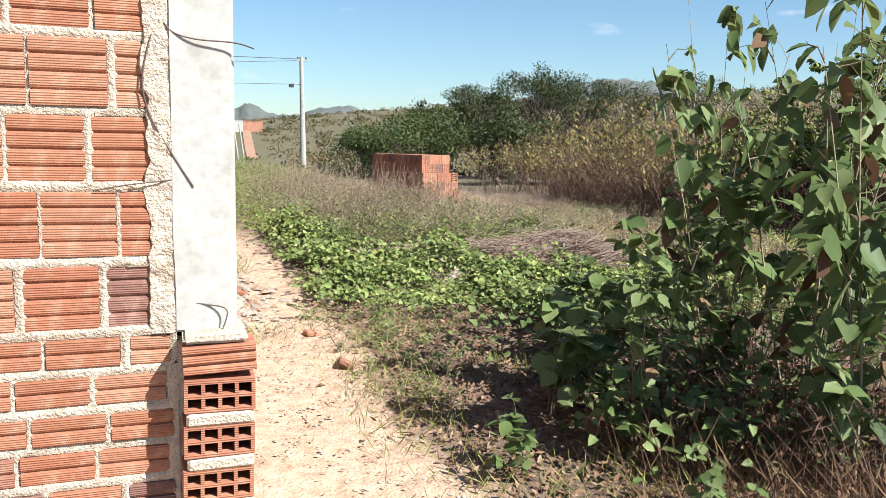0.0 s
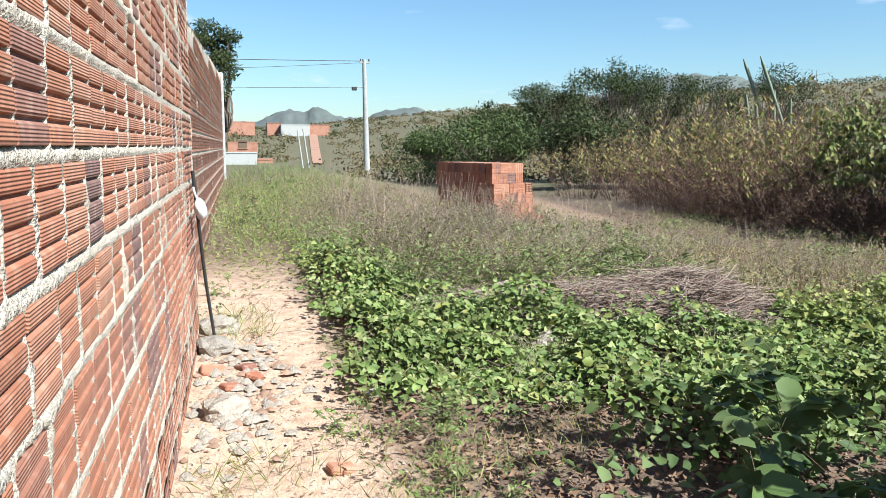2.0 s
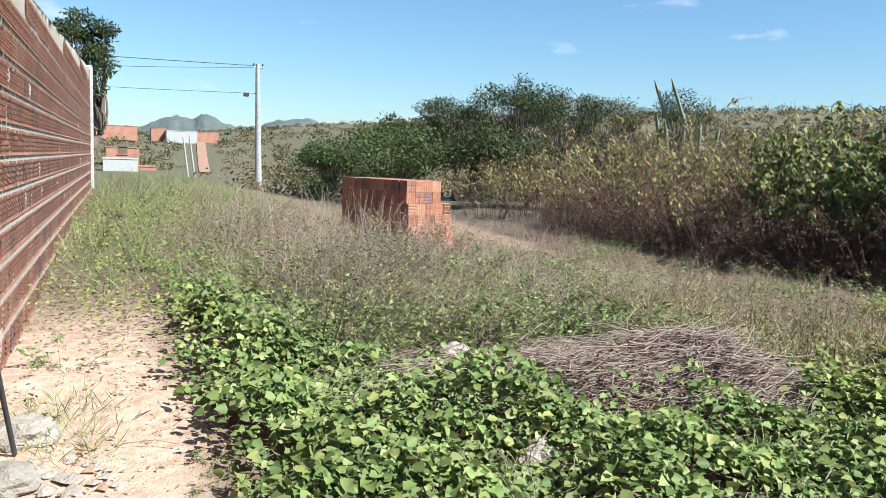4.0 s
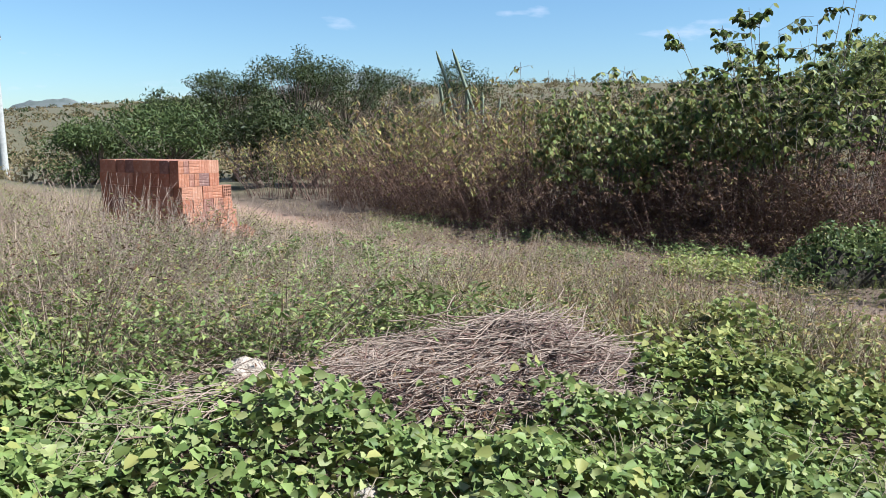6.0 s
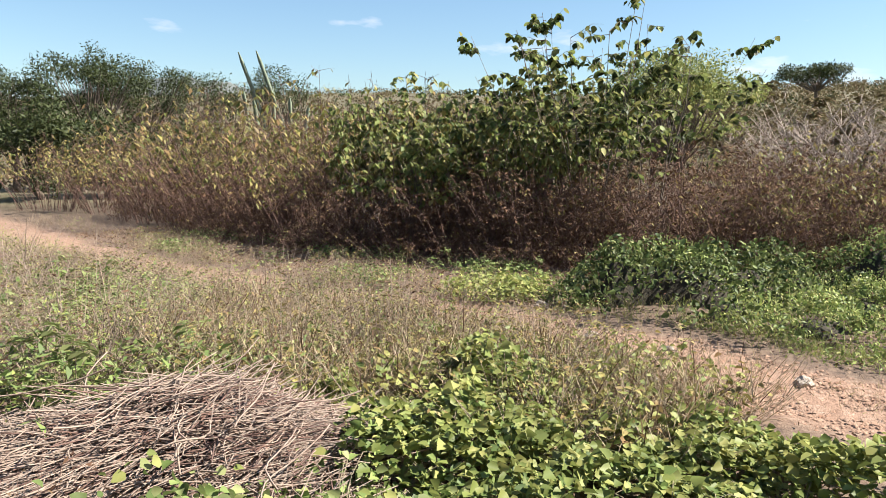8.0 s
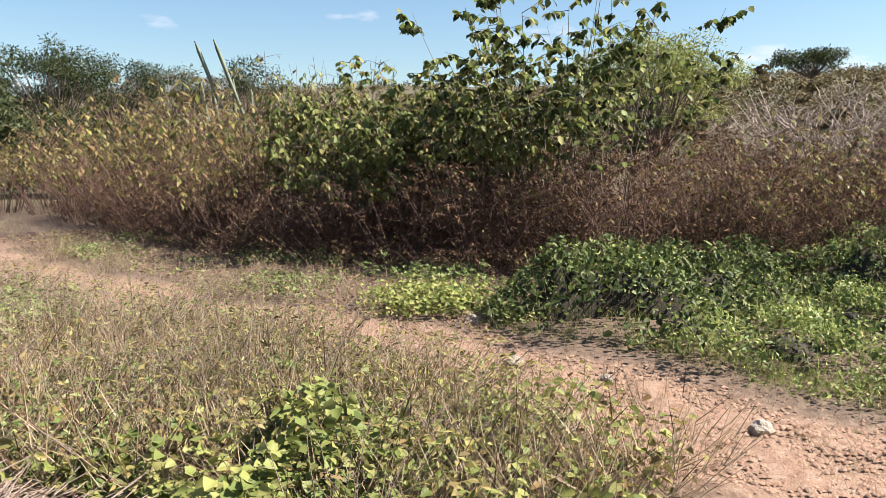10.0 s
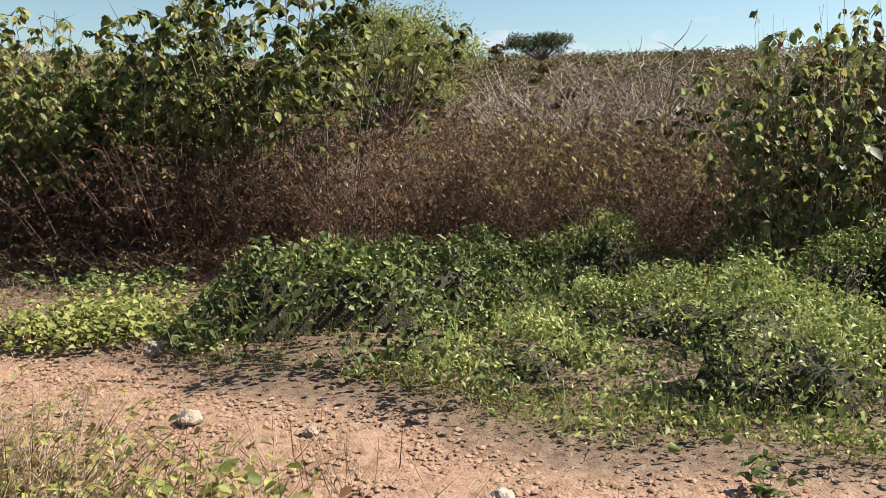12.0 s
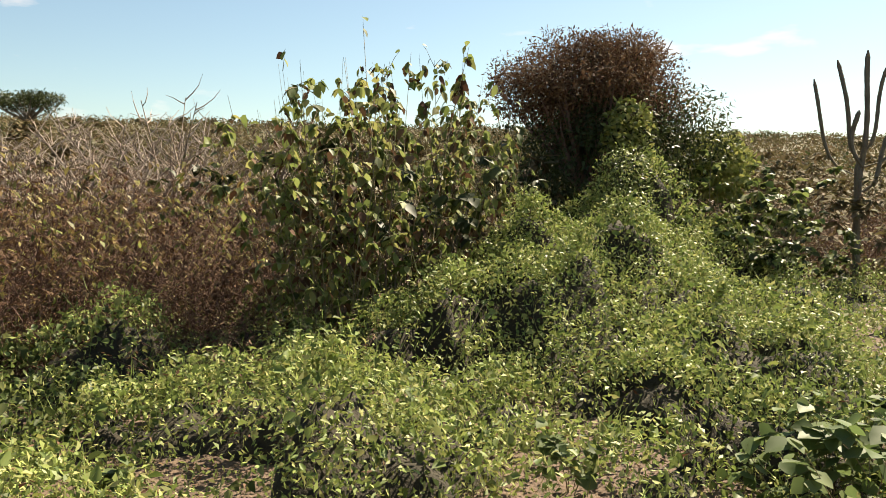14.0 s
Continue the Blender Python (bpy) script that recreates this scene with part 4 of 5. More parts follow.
stuff("undergrowth_leaf", flat_leaves(rng, x, y, .1 + .3 * rng.uniform(0, 1, len(x)), .065, .8, True, .7), NEARLEAF, "low green leaves beneath the bush", "weeds")
# small tufts on the sand
x, y = scatter(rng, 9000, .0, 1.4, -.9, 6, lambda a, b: np.maximum(inside(a, b, .32, 2.75, .3, .22, .5), np.maximum(inside(a, b, .85, 1.3, .25, 1.7, .6) * .7, inside(a, b, .3, 5.3, .25, .5))))
stuff("sand_tuft", grass(rng, x, y, .15, .8, .05), LIME, "small green grass tufts on the sand", "grass")

# dry clump and yellow-green weeds beside the track
x, y = scatter(rng, 16000, 8.9, 12.0, 7.6, 16, lambda a, b: (1 - track(a, b)) * step(wave(a, b, 2.3, .6) + .5 * wave(a, b, 5.9, 1.1), .0, .6))
stuff("foot_weed", flat_leaves(rng, x, y, .05 + .15 * rng.uniform(0, 1, len(x)), .055, .8, True, .7), GREEN, "low green weeds along the thicket's foot", "weeds")
x, y = scatter(rng, 14000, 8.9, 12.6, 6.8, 18, lambda a, b: (1 - track(a, b)))
stuff("foot_litter", flat_leaves(rng, x, y, np.full(len(x), .06), .06, .6, False, .6), LITTER, "brown dead leaves along the thicket's foot", "leaf litter")
def weedy(x, y):
    return np.clip(np.maximum(inside(x, y, 6.2, 6.9, 1.5, 1.5, .35), .9 * inside(x, y, 6.75, 5.1, 1.15, 1.3, .4)) * (1 - .8 * track(x, y)), 0, 1)
x, y = scatter(rng, 8000, 4.4, 8.2, 4.0, 9, weedy)
stuff("dry_weed", grass(rng, x, y, .55, .75, .012), BROWN, "brown dry weeds at the track's edge", "dry weeds")
x, y = scatter(rng, 28000, 4.4, 8.2, 4.0, 9, weedy)
stuff("dry_weed_straw", grass(rng, x, y, .5, .8, .012), STRAW, "straw-coloured dry weed stalks", "dry weeds")
x, y = scatter(rng, 11000, 4.6, 8.0, 4.0, 8.8, weedy)
stuff("weed_leaf", flat_leaves(rng, x, y, .05 + .3 * rng.uniform(0, 1, len(x)), .06, .9, True, .7), YELLOW, "yellowing leaves on dry weeds", "weeds")
x, y = scatter(rng, 2600, 5.2, 7.8, 4.0, 6.6, lambda a, b: inside(a, b, 6.5, 5.2, 1.2, 1.1, .4))
stuff("broad_weed", flat_leaves(rng, x, y, np.full(len(x), .3), .06, .8, True, .8), LIME, "pale yellow-green broad weed leaves", "weeds")

# gravel on the track, pebbles on the sand
def pebbles(rng, x, y, size):
    n = len(x)
    oct_ = np.array([(1, 0, 0), (0, 1, 0), (-1, 0, 0), (0, -1, 0), (0, 0, .7), (0, 0, -.5)])
    s = size * rng.uniform(.35, 1.3, n) ** 1.6
    a = rng.uniform(0, 6.28, n)
    c, d = np.cos(a), np.sin(a)
    o = oct_[None] * rng.uniform(.6, 1.3, (n, 6, 1))
    v = np.stack([o[..., 0] * c[:, None] - o[..., 1] * d[:, None], o[..., 0] * d[:, None] + o[..., 1] * c[:, None], o[..., 2]], -1) * s[:, None, None]
    v += np.stack([x, y, lie(x, y) + s * .2], -1)[:, None]
    b = np.arange(n)[:, None] * 6
    t_ = [(0, 1, 4, 4), (1, 2, 4, 4), (2, 3, 4, 4), (3, 0, 4, 4)]
    tri = np.concatenate([b + np.array(k)[None, :3] for k in t_])
    return v.reshape(-1, 3), tri


def tri_stuff(name, geo, mat, label, category):
    v, f = geo
    me = bpy.data.meshes.new(name)
    me.vertices.add(len(v))
    me.vertices.foreach_set("co", v.astype(np.float32).ravel())
    me.loops.add(len(f) * 3)
    me.loops.foreach_set("vertex_index", f.astype(np.int32).ravel())
    me.polygons.add(len(f))
    me.polygons.foreach_set("loop_start", np.arange(0, len(f) * 3, 3, dtype=np.int32))
    me.update(calc_edges=True)
    me.materials.append(mat)
    tagged(new(name, me), label, category, kind="stuff")


x, y = scatter(rng, 26000, 6.8, 10.0, 1.8, 11, track)
tri_stuff("gravel", pebbles(rng, x, y, .016), M_PEBBLE, "loose reddish gravel on the track", "gravel")
x, y = scatter(rng, 3500, -.1, 1.3, -2.2, 7, sandy)
tri_stuff("sand_pebble", pebbles(rng, x, y, .009), M_STONE, "small pale pebbles on the sand", "gravel")
x, y = scatter(rng, 16000, 7.0, 10.2, 1.5, 9, lambda a, b: np.clip(track(a, b) * step(wave(a, b, 3.0, 1.2), -.2, .6), 0, 1))
stuff("track_grass", grass(rng, x, y, .09, .8, .06), STRAW, "short dry grass on the gravel track", "dry grass")

x, y = scatter(rng, 11000, 6.6, 10.2, 1.5, 10, lambda a, b: track(a, b) * step(wave(a, b, 2.9, .3) + .5 * wave(a, b, 7.7, 1.3), -.4, .6))
stuff("track_litter", flat_leaves(rng, x, y, np.full(len(x), .012), .035, .5, False, .5), LITTER, "dead leaf bits on the gravel track", "leaf litter")
x, y = scatter(rng, 9000, 6.6, 10.2, 1.5, 10, lambda a, b: track(a, b) * step(wave(a, b, 3.3, 1.9) + .6 * wave(a, b, 9.1, .4), .0, .7))
stuff("track_tuft", grass(rng, x, y, .07, .9, .07), LIME, "low green tufts on the gravel track", "grass")


x, y = scatter(rng, 900, .02, .75, 2.6, 5.6, lambda a, b: inside(a, b, .2, 4.0, .32, 1.0, .5))
tri_stuff("mortar_rubble", pebbles(rng, x[:220], y[:220], .035), M_STONE, "crumbled mortar bits along the wall foot", "rubble")
tri_stuff("brick_rubble", pebbles(rng, x[220:400], y[220:400], .03), M_PEBBLE, "small orange brick crumbs along the wall foot", "rubble")


def stone(label, x, y, s, mat=M_STONE, squash=.7, seed=0, turn=0, group="stones on the ground"):
    bm = bmesh.new()
    bmesh.ops.create_icosphere(bm, subdivisions=3, radius=s)
    for v in bm.verts:
        n_ = v.co.normalized()
        v.co += n_ * s * (.32 * noise.noise(n_ * 1.6 + Vector((seed * 3.1, 0, 0))) + .1 * noise.noise(n_ * 5 + Vector((seed, 2, 0))))
        v.co.z *= squash
    ob = thing("stone", label, "stone", pose(x, y, float(lie(x, y)) + s * squash * .45, 0, 0, turn), group=group)
    part("body", bm_mesh("body", bm, mat), ob)


stone("pale cement lump on the sand by the wall", .2, 3.5, .13, M_STONE, .5, 1)
stone("pale cement lump against the wall", .12, 5.2, .15, M_STONE, .45, 2)
stone("rounded pale stone at the wall foot", .1, 4.7, .11, M_STONE, .7, 8)
for k, (x, y, s) in enumerate(((8.43, 5.97, .07), (7.35, 4.9, .09), (8.2, 4.09, .07), (7.7, 6.2, .045), (8.6, 5.3, .04), (9.5, 7.2, .08), (1.2, 4.2, .06), (1.05, 4.0, .05), (.95, 3.6, .05), (2.55, 6.0, .12), (2.3, 4.4, .12))):
    stone("pale weathered stone on bare soil", x, y, s, M_STONE, .75, k + 10, 40 * k)
for k, (x, y, s) in enumerate(((.22, 3.95, 30), (.36, 4.1, 70), (.12, 4.25, 10), (.3, 4.3, 120), (1.37, 3.57, 40), (.75, 2.0, 80), (.68, 2.7, 15))):
    ob = thing("brick_shard", "broken orange brick piece on the ground", "brick shard", pose(x, y, float(lie(x, y)) + .014, 14 * (k % 3), 10, s), group="broken brick pieces")
    me = box_mesh("body", -.06 - .01 * (k % 3), -.045, -.018, .06, .04 + .01 * (k % 2), .018, M_BRICK, .009)
    part("body", me, ob)
scrap = thing("plastic_scrap", "crumpled white plastic sheet in the weeds", "plastic scrap", pose(2.5, 6.1, float(lie(2.5, 6.1)) + .03) @ Matrix.Diagonal((.8, .8, .6, 1)))
bm = bmesh.new()
bmesh.ops.create_grid(bm, x_segments=14, y_segments=10, size=.1)
for v in bm.verts:
    v.co.z += .09 * noise.noise(v.co * 9) + .05 * noise.noise(v.co * 25)
part("sheet", bm_mesh("sheet", bm, M_PLASTIC), scrap)

# heap of cut dry branches
heap = thing("brush_heap", "heap of cut bleached branches lying on the weeds", "brush heap")
def heap_top(x, y):
    return .33 * np.exp(-((x - 3.6) / 1.2) ** 2 - ((y - 5.45) / .62) ** 2) * (1 + .55 * wave(x, y, 3.1, .8))
STK = []
for k in range(8):
    c = rng.normal(0, .05, (5, 3)) * np.array([0, 1, .8])
    c[:, 0] = np.linspace(-.5, .5, 5)
    STK.append(curve_mesh("stick", np.cumsum(c * np.array([0, 1, 1]), 0) + c * np.array([1, 0, 0]), .0038, M_STICK, 4, 10))
for k in range(130):
    x, y = 3.65 + rng.normal(0, .66), 5.4 + rng.normal(0, .36)
    z = float(lie(x, y)) + float(heap_top(x, y)) * rng.uniform(.35, 1.0) + .03
    s = rng.uniform(.3, .8)
    part("stick", STK[k % 8], heap, m=pose(x, y, z, rng.uniform(0, 360), rng.normal(0, 4), rng.normal(12, 34)) @ Matrix.Diagonal((s, 1, 1, 1)))
n = 7000
x, y = 3.7 + rng.normal(0, .74, n), 5.4 + rng.normal(0, .4, n)
az, L = rng.normal(.15, .6, n), rng.uniform(.15, .6, n)
k = np.linspace(-.5, .5, 4)
zc = lie(x, y) + heap_top(x, y) * rng.uniform(.1, 1.05, n) + .02
P = np.stack([x[:, None] + np.cos(az)[:, None] * L[:, None] * k, y[:, None] + np.sin(az)[:, None] * L[:, None] * k, zc[:, None] + rng.normal(0, .14, n)[:, None] * L[:, None] * k], -1) + rng.normal(0, .012, (n, 4, 3))
k2 = rng.uniform(0, 1, n) < .45
tagged(part("dark_brushwood", quad_mesh("dark_brushwood", *tubes(P[k2] - np.array([0, 0, .04]), np.full((k2.sum(), 4), .0035)), M_TWIG), heap), kind="stuff")
P, n = P[~k2], int((~k2).sum())
tagged(part("brushwood", quad_mesh("brushwood", *tubes(P, np.full((n, 4), .0026)), M_STICK), heap), kind="stuff")


# ---- bushes and trees ----
def make_plant(name, label, category, seed, wood, leaf_mat_, group="", extra=None, **kw):
    rng_ = np.random.default_rng(seed)
    w, lf = plant(rng_, **kw)
    ob = thing(name, label, category, group=group)
    part("branchwork", quad_mesh("branchwork", *w, wood), ob)
    part("foliage", quad_mesh("foliage", *lf, leaf_mat_), ob)
    if extra:
        m2, share = extra
        kw2 = dict(kw, nl=int(kw["nl"] * share))
        _, lf2 = plant(np.random.default_rng(seed), **kw2)
        part("withered_foliage", quad_mesh("withered_foliage", lf2[0] + np.array([.02, .01, -.02]), lf2[1], m2), ob, "withered leaves")
    return ob


def put(ob, x, y, s=1.0, turn=0.0, sz=None, label=""):
    """First call places the plant itself, later ones place copies."""
    m = Matrix.Translation((x, y, float(lie(x, y)) - .03)) @ pose(0, 0, 0, 0, 0, turn) @ Matrix.Diagonal((s, s, sz or s, 1))
    if "placed" in ob:
        ob = copy_thing(ob, m)
    else:
        ob.matrix_basis = m
        ob["placed"] = 1
    if label:
        ob["label"] = label
    return ob


# the broad-leaved bush by the corner
NB = [make_plant("broad_leaf_bush", "upright bush with large drooping green leaves", "bush", 31 + k, M_STEM, NEARLEAF, "bushes by the corner", (BROWN, .07),
                 h=2.0, spread=.32, stems=4, nb=54, nl=200, leaf=.13, start=.14, droop=.32, lean=1.4, bl=.2, r0=.009, width=.8, full="ovate") for k in range(3)]
for k, (x, y, s, z) in enumerate(((1.62, .42, .6, .6), (2.25, .8, .75, 1.2), (2.4, .35, 1.0, 1.35), (2.55, 1.25, 1.0, 1.25), (2.8, .75, 1.05, 1.4), (2.2, -.15, .8, 1.1), (2.95, .1, 1.1, 1.4), (3.0, 1.7, 1.0, 1.3), (2.65, -.4, .8, 1.0), (3.35, .9, 1.1, 1.35))):
    put(NB[k % 3], x, y, s, 67 * k, z)
NL = [make_plant("low_leafy_plant", "low sprouting plant with large green leaves", "plant", 41 + k, M_STEM, NEARLEAF, "low plants by the corner",
                 h=.75, spread=.3, stems=5, nb=26, nl=75, leaf=.13, start=.2, droop=.35, lean=1.1, bl=.35, r0=.006, width=.85, full="ovate") for k in range(2)]
for k, (x, y, s) in enumerate(((1.5, 1.0, 1.05), (1.8, 1.15, 1.0), (1.08, .32, .5), (1.5, -.25, .42), (1.75, .2, .55), (2.05, .55, .6), (2.4, .95, .7), (1.9, 1.5, .8), (2.1, 2.0, .7), (2.35, 2.55, .75), (2.65, 2.3, .95), (9.35, .95, .9), (9.5, .6, .95), (9.75, 1.0, .8), (9.9, .65, .9), (9.2, .55, 1.0), (10.1, .3, .9), (9.6, .25, 1.0), (10.3, 1.9, .7), (11.2, 2.6, .7), (10.4, 4.25, .5), (8.75, 3.0, .4))):
    put(NL[k % 2], x, y, s, 91 * k)
DT = make_plant("dead_bush", "dead twiggy brown undergrowth beneath the bush", "bush", 51, M_TWIG, BROWN, "undergrowth", h=.8, spread=.5, stems=40, nb=220, nl=240, leaf=.06, start=.1, droop=.4, lean=1.0, bl=.4, r0=.004, full=False, base=.6)
for k, (x, y, s) in enumerate(((2.3, .3, 1.0), (2.6, .9, 1.1), (2.2, -.4, .8), (2.9, -.2, 1.0), (1.9, 1.0, .7), (3.0, 1.4, 1.0), (2.85, 5.25, .55), (3.1, 4.95, .6), (2.6, 5.5, .5), (3.3, 5.15, .5))):
    put(DT, x, y, s, 50 * k)
x, y = scatter(rng, 9000, 1.3, 3.6, -1.4, 1.4, lambda a, b: inside(a, b, 2.5, -.2, 1.1, 1.1, .4))
stuff("brown_grass", grass(rng, x, y, .34, .7, .02), BROWN, "brown dead grass under the bush", "dry grass")

# twiggy weeds beside the track and over the lot
WP = [make_plant("twiggy_weed", "knee-high twiggy brown weed with small yellowing leaves", "weed", 141 + k, M_DRYSTEM, YELLOW, "twiggy weeds", (LIME, .35),
                 h=.68, spread=.36, stems=22, nb=70, nl=170, leaf=.046, start=.12, droop=.2, lean=1.1, bl=.3, r0=.0042, full=False, width=.6, base=.5) for k in range(3)]
rw_ = np.random.default_rng(77)
wx, wy = scatter(rw_, 260, 4.6, 8.0, 4.6, 8.8, weedy)
for k in range(min(85, len(wx))):
    put(WP[k % 3], wx[k], wy[k], rw_.uniform(.6, 1.15), rw_.uniform(0, 360))
wx, wy = scatter(rw_, 420, 1.2, 11.2, 6.4, 15.5, lambda a, b: dry_at(a, b) * (.35 + .65 * inside(a, b, 3.0, 8.0, 2.4, 2.0)))
for k in range(min(80, len(wx))):
    put(WP[k % 3], wx[k], wy[k], rw_.uniform(.5, 1.05), rw_.uniform(0, 360))
DC = [make_plant("dry_weed_clump", "dense waist-high clump of grey-brown dry weed", "weed", 161 + k, M_DRYSTEM, BROWN, "dry weed clumps", (LIME, 1.3),
                 h=.72, spread=.5, stems=70, nb=230, nl=260, leaf=.04, start=.2, droop=.1, lean=1.1, bl=.28, r0=.0036, full=False, width=.5, base=.7, up=.8) for k in range(3)]
rc = np.random.default_rng(79)
cx_, cy_ = scatter(rc, 900, 1.3, 10.4, 6.3, 14.5, lambda a, b: (1 - track(a, b)) * np.maximum(.8 * inside(a, b, 3.0, 9.2, 2.1, 3.0, .3), .3 * step(a, 4.5, 5.5) * (1 - step(a, 8.0, 9.0))) * (1 - inside(a, b, 4.9, 13.6, 1.0, 1.0)))
for k in range(min(75, len(cx_))):
    put(DC[k % 3], cx_[k], cy_[k], rc.uniform(.55, 1.15), rc.uniform(0, 360))
GWP = make_plant("green_weed_plant", "small green leafy weed on the lot", "weed", 151, M_STEM, GREEN, "green weeds", h=.45, spread=.32, stems=9, nb=40, nl=170, leaf=.06, start=.15, droop=.3, lean=1.2, bl=.35, r0=.004, full=False, width=.65, base=.5)
for k, (x, y, s) in enumerate(((1.0, 9.6, 1.0), (.55, 11.5, 1.2), (1.5, 10.6, 1.0), (.7, 13.6, 1.3), (1.3, 15.5, 1.3), (.2, 6.3, .6), (4.3, 8.2, 1.0), (4.9, 7.7, .9), (4.0, 9.0, 1.0), (2.0, 7.3, .9), (1.1, 7.9, .8), (5.4, 8.6, .9), (.12, 5.35, .55), (.95, 3.0, .6), (1.15, 2.7, .5), (1.35, 3.1, .6), (.85, 2.3, .4), (9.7, 8.2, .8), (10.3, 8.7, .9), (11.0, 8.2, .9), (10.8, 9.6, 1.0), (11.4, 7.4, 1.0), (12.2, 7.2, 1.0), (9.9, 10.6, .8), (10.9, 11.0, .8), (2.4, 6.5, .9), (1.7, 6.2, .9), (2.9, 6.6, .8), (3.6, 6.9, 1.0), (4.4, 6.7, .9), (3.1, 7.6, 1.0), (5.0, 6.6, .9), (1.9, 8.2, .9), (5.9, 9.2, .8), (3.5, 8.4, .9), (5.6, 10.2, .8))):
    put(GWP, x, y, s, 71 * k)

rg = np.random.default_rng(83)
for k in range(26):
    put(GWP, rg.uniform(.8, 1.35), rg.uniform(1.2, 6.2), rg.uniform(.25, .6), rg.uniform(0, 360))
gx_, gy_ = scatter(rg, 160, 1.2, 6.6, 6.0, 10.5, lambda a, b: (1 - track(a, b)) * step(wave(a, b, 1.5, 1.9), -.3, .5))
for k in range(min(45, len(gx_))):
    put(GWP, gx_[k], gy_[k], rg.uniform(.9, 1.5), rg.uniform(0, 360))

# the thicket: bright leafy shrubs over bare stems
LS = [make_plant("leafy_shrub", "tall thin-stemmed shrub with drooping yellow-green leaves", "shrub", 61 + k, M_BARK, BUSHLEAF, "thicket shrubs", (YELLOW, .2),
                 h=3.2, spread=1.25, stems=34, nb=340, nl=2000, leaf=.115, start=.5, droop=.95, lean=.8, bl=.16, r0=.013, width=.7, base=.55, full="ovate") for k in range(3)]
for k, (x, y, s, z) in enumerate(((11.9, 11.6, 1.0, 1.0), (12.7, 10.6, 1.0, 1.05), (13.4, 9.7, .8, 1.08), (14.2, 10.8, .9, 1.12), (13.3, 12.2, 1.0, 1.08), (12.3, 12.8, .8, .92))):
    put(LS[k % 3], x, y, s, 77 * k, z)
TS = make_plant("tall_sprig_shrub", "open shrub with sparse dark leaves on long sprigs", "shrub", 71, M_BARK, BUSHLEAF, "thicket shrubs", (DARK, .6), h=4.2, spread=1.3, stems=13, nb=150, nl=750, leaf=.115, start=.5, droop=.8, lean=.9, bl=.2, r0=.014, width=.72, base=.4, full="ovate")
for k, (x, y, s) in enumerate(((13.4, 8.9, 1.12), (14.4, 9.6, 1.08), (13.9, 8.2, .95))):
    put(TS, x, y, s, 60 * k)
# dark stems inside the thicket, and dry bushes beside it
DB = [make_plant("dry_bush", "dense dry bush of thin reddish-brown twigs", "bush", 81 + k, M_TWIG, BROWN, "dry bushes", (YELLOW, .1),
                 h=2.0, spread=1.1, stems=64, nb=420, nl=1900, leaf=.085, start=.08, droop=.6, lean=.9, bl=.26, r0=.008, full=False, width=.55, base=.7) for k in range(3)]
rows = ((11.2, 14.0, .87), (11.3, 15.2, .9), (11.5, 16.8, .93), (11.8, 18.3, .9), (11.7, 20.2, .85), (12.4, 15.8, 1.0), (12.7, 19.0, 1.0), (11.9, 14.6, .85), (11.2, 11.9, .75), (11.6, 11.0, .9), (12.1, 10.2, 1.0), (12.3, 9.2, 1.0), (12.6, 8.4, 1.0), (12.2, 11.4, 1.1), (12.8, 9.7, 1.2), (12.7, 11.6, 1.1), (13.3, 10.4, 1.0), (13.6, 9.3, 1.1), (13.4, 8.4, 1.0), (13.7, 11.4, 1.1), (11.3, 12.6, .8), (11.9, 10.9, .65), (12.5, 9.7, .7), (13.0, 8.9, .7), (12.9, 8.0, .75), (13.6, 7.4, 1.2), (14.0, 6.6, 1.15), (14.9, 7.4, 1.3), (15.3, 6.1, 1.25), (14.6, 5.2, .85), (15.6, 4.4, 1.1), (16.6, 5.4, 1.15), (15.2, 3.7, .75), (16.9, 3.6, 1.2), (16.4, 7.2, 1.2), (14.2, 4.3, .6), (13.9, 5.6, .7), (17.9, 6.2, 1.3), (18.3, 4.4, 1.3), (17.5, 8.4, 1.3), (16.2, 9.0, 1.2), (17.8, 2.2, 1.2), (19.2, 5.6, 1.3), (19.4, 3.0, 1.3), (19.2, 8.0, 1.35), (18.6, -3.4, 1.0), (20.2, -2.2, 1.2), (18.9, -4.7, .9), (19.8, -6.0, 1.0), (18.7, -7.3, .85), (20.6, -4.2, 1.1), (21.5, -7.0, 1.1), (19.8, -8.6, 1.0), (21.8, -9.6, 1.1), (22.0, -5.4, 1.2), (18.0, -8.8, .7), (21.5, -2.6, 1.2))
for k, (x, y, s) in enumerate(rows):
    put(DB[k % 3], x, y, s, 43 * k)
YB = [make_plant("yellowing_bush", "bush with drooping yellowed leaves over brown twigs", "bush", 91 + k, M_TWIG, YELLOW, "yellowing bushes", (SHRUB, .25),
                 h=2.4, spread=1.3, stems=70, nb=380, nl=600, leaf=.12, start=.55, droop=.9, lean=.9, bl=.2, r0=.009, full=False, width=.62, base=.7) for k in range(2)]
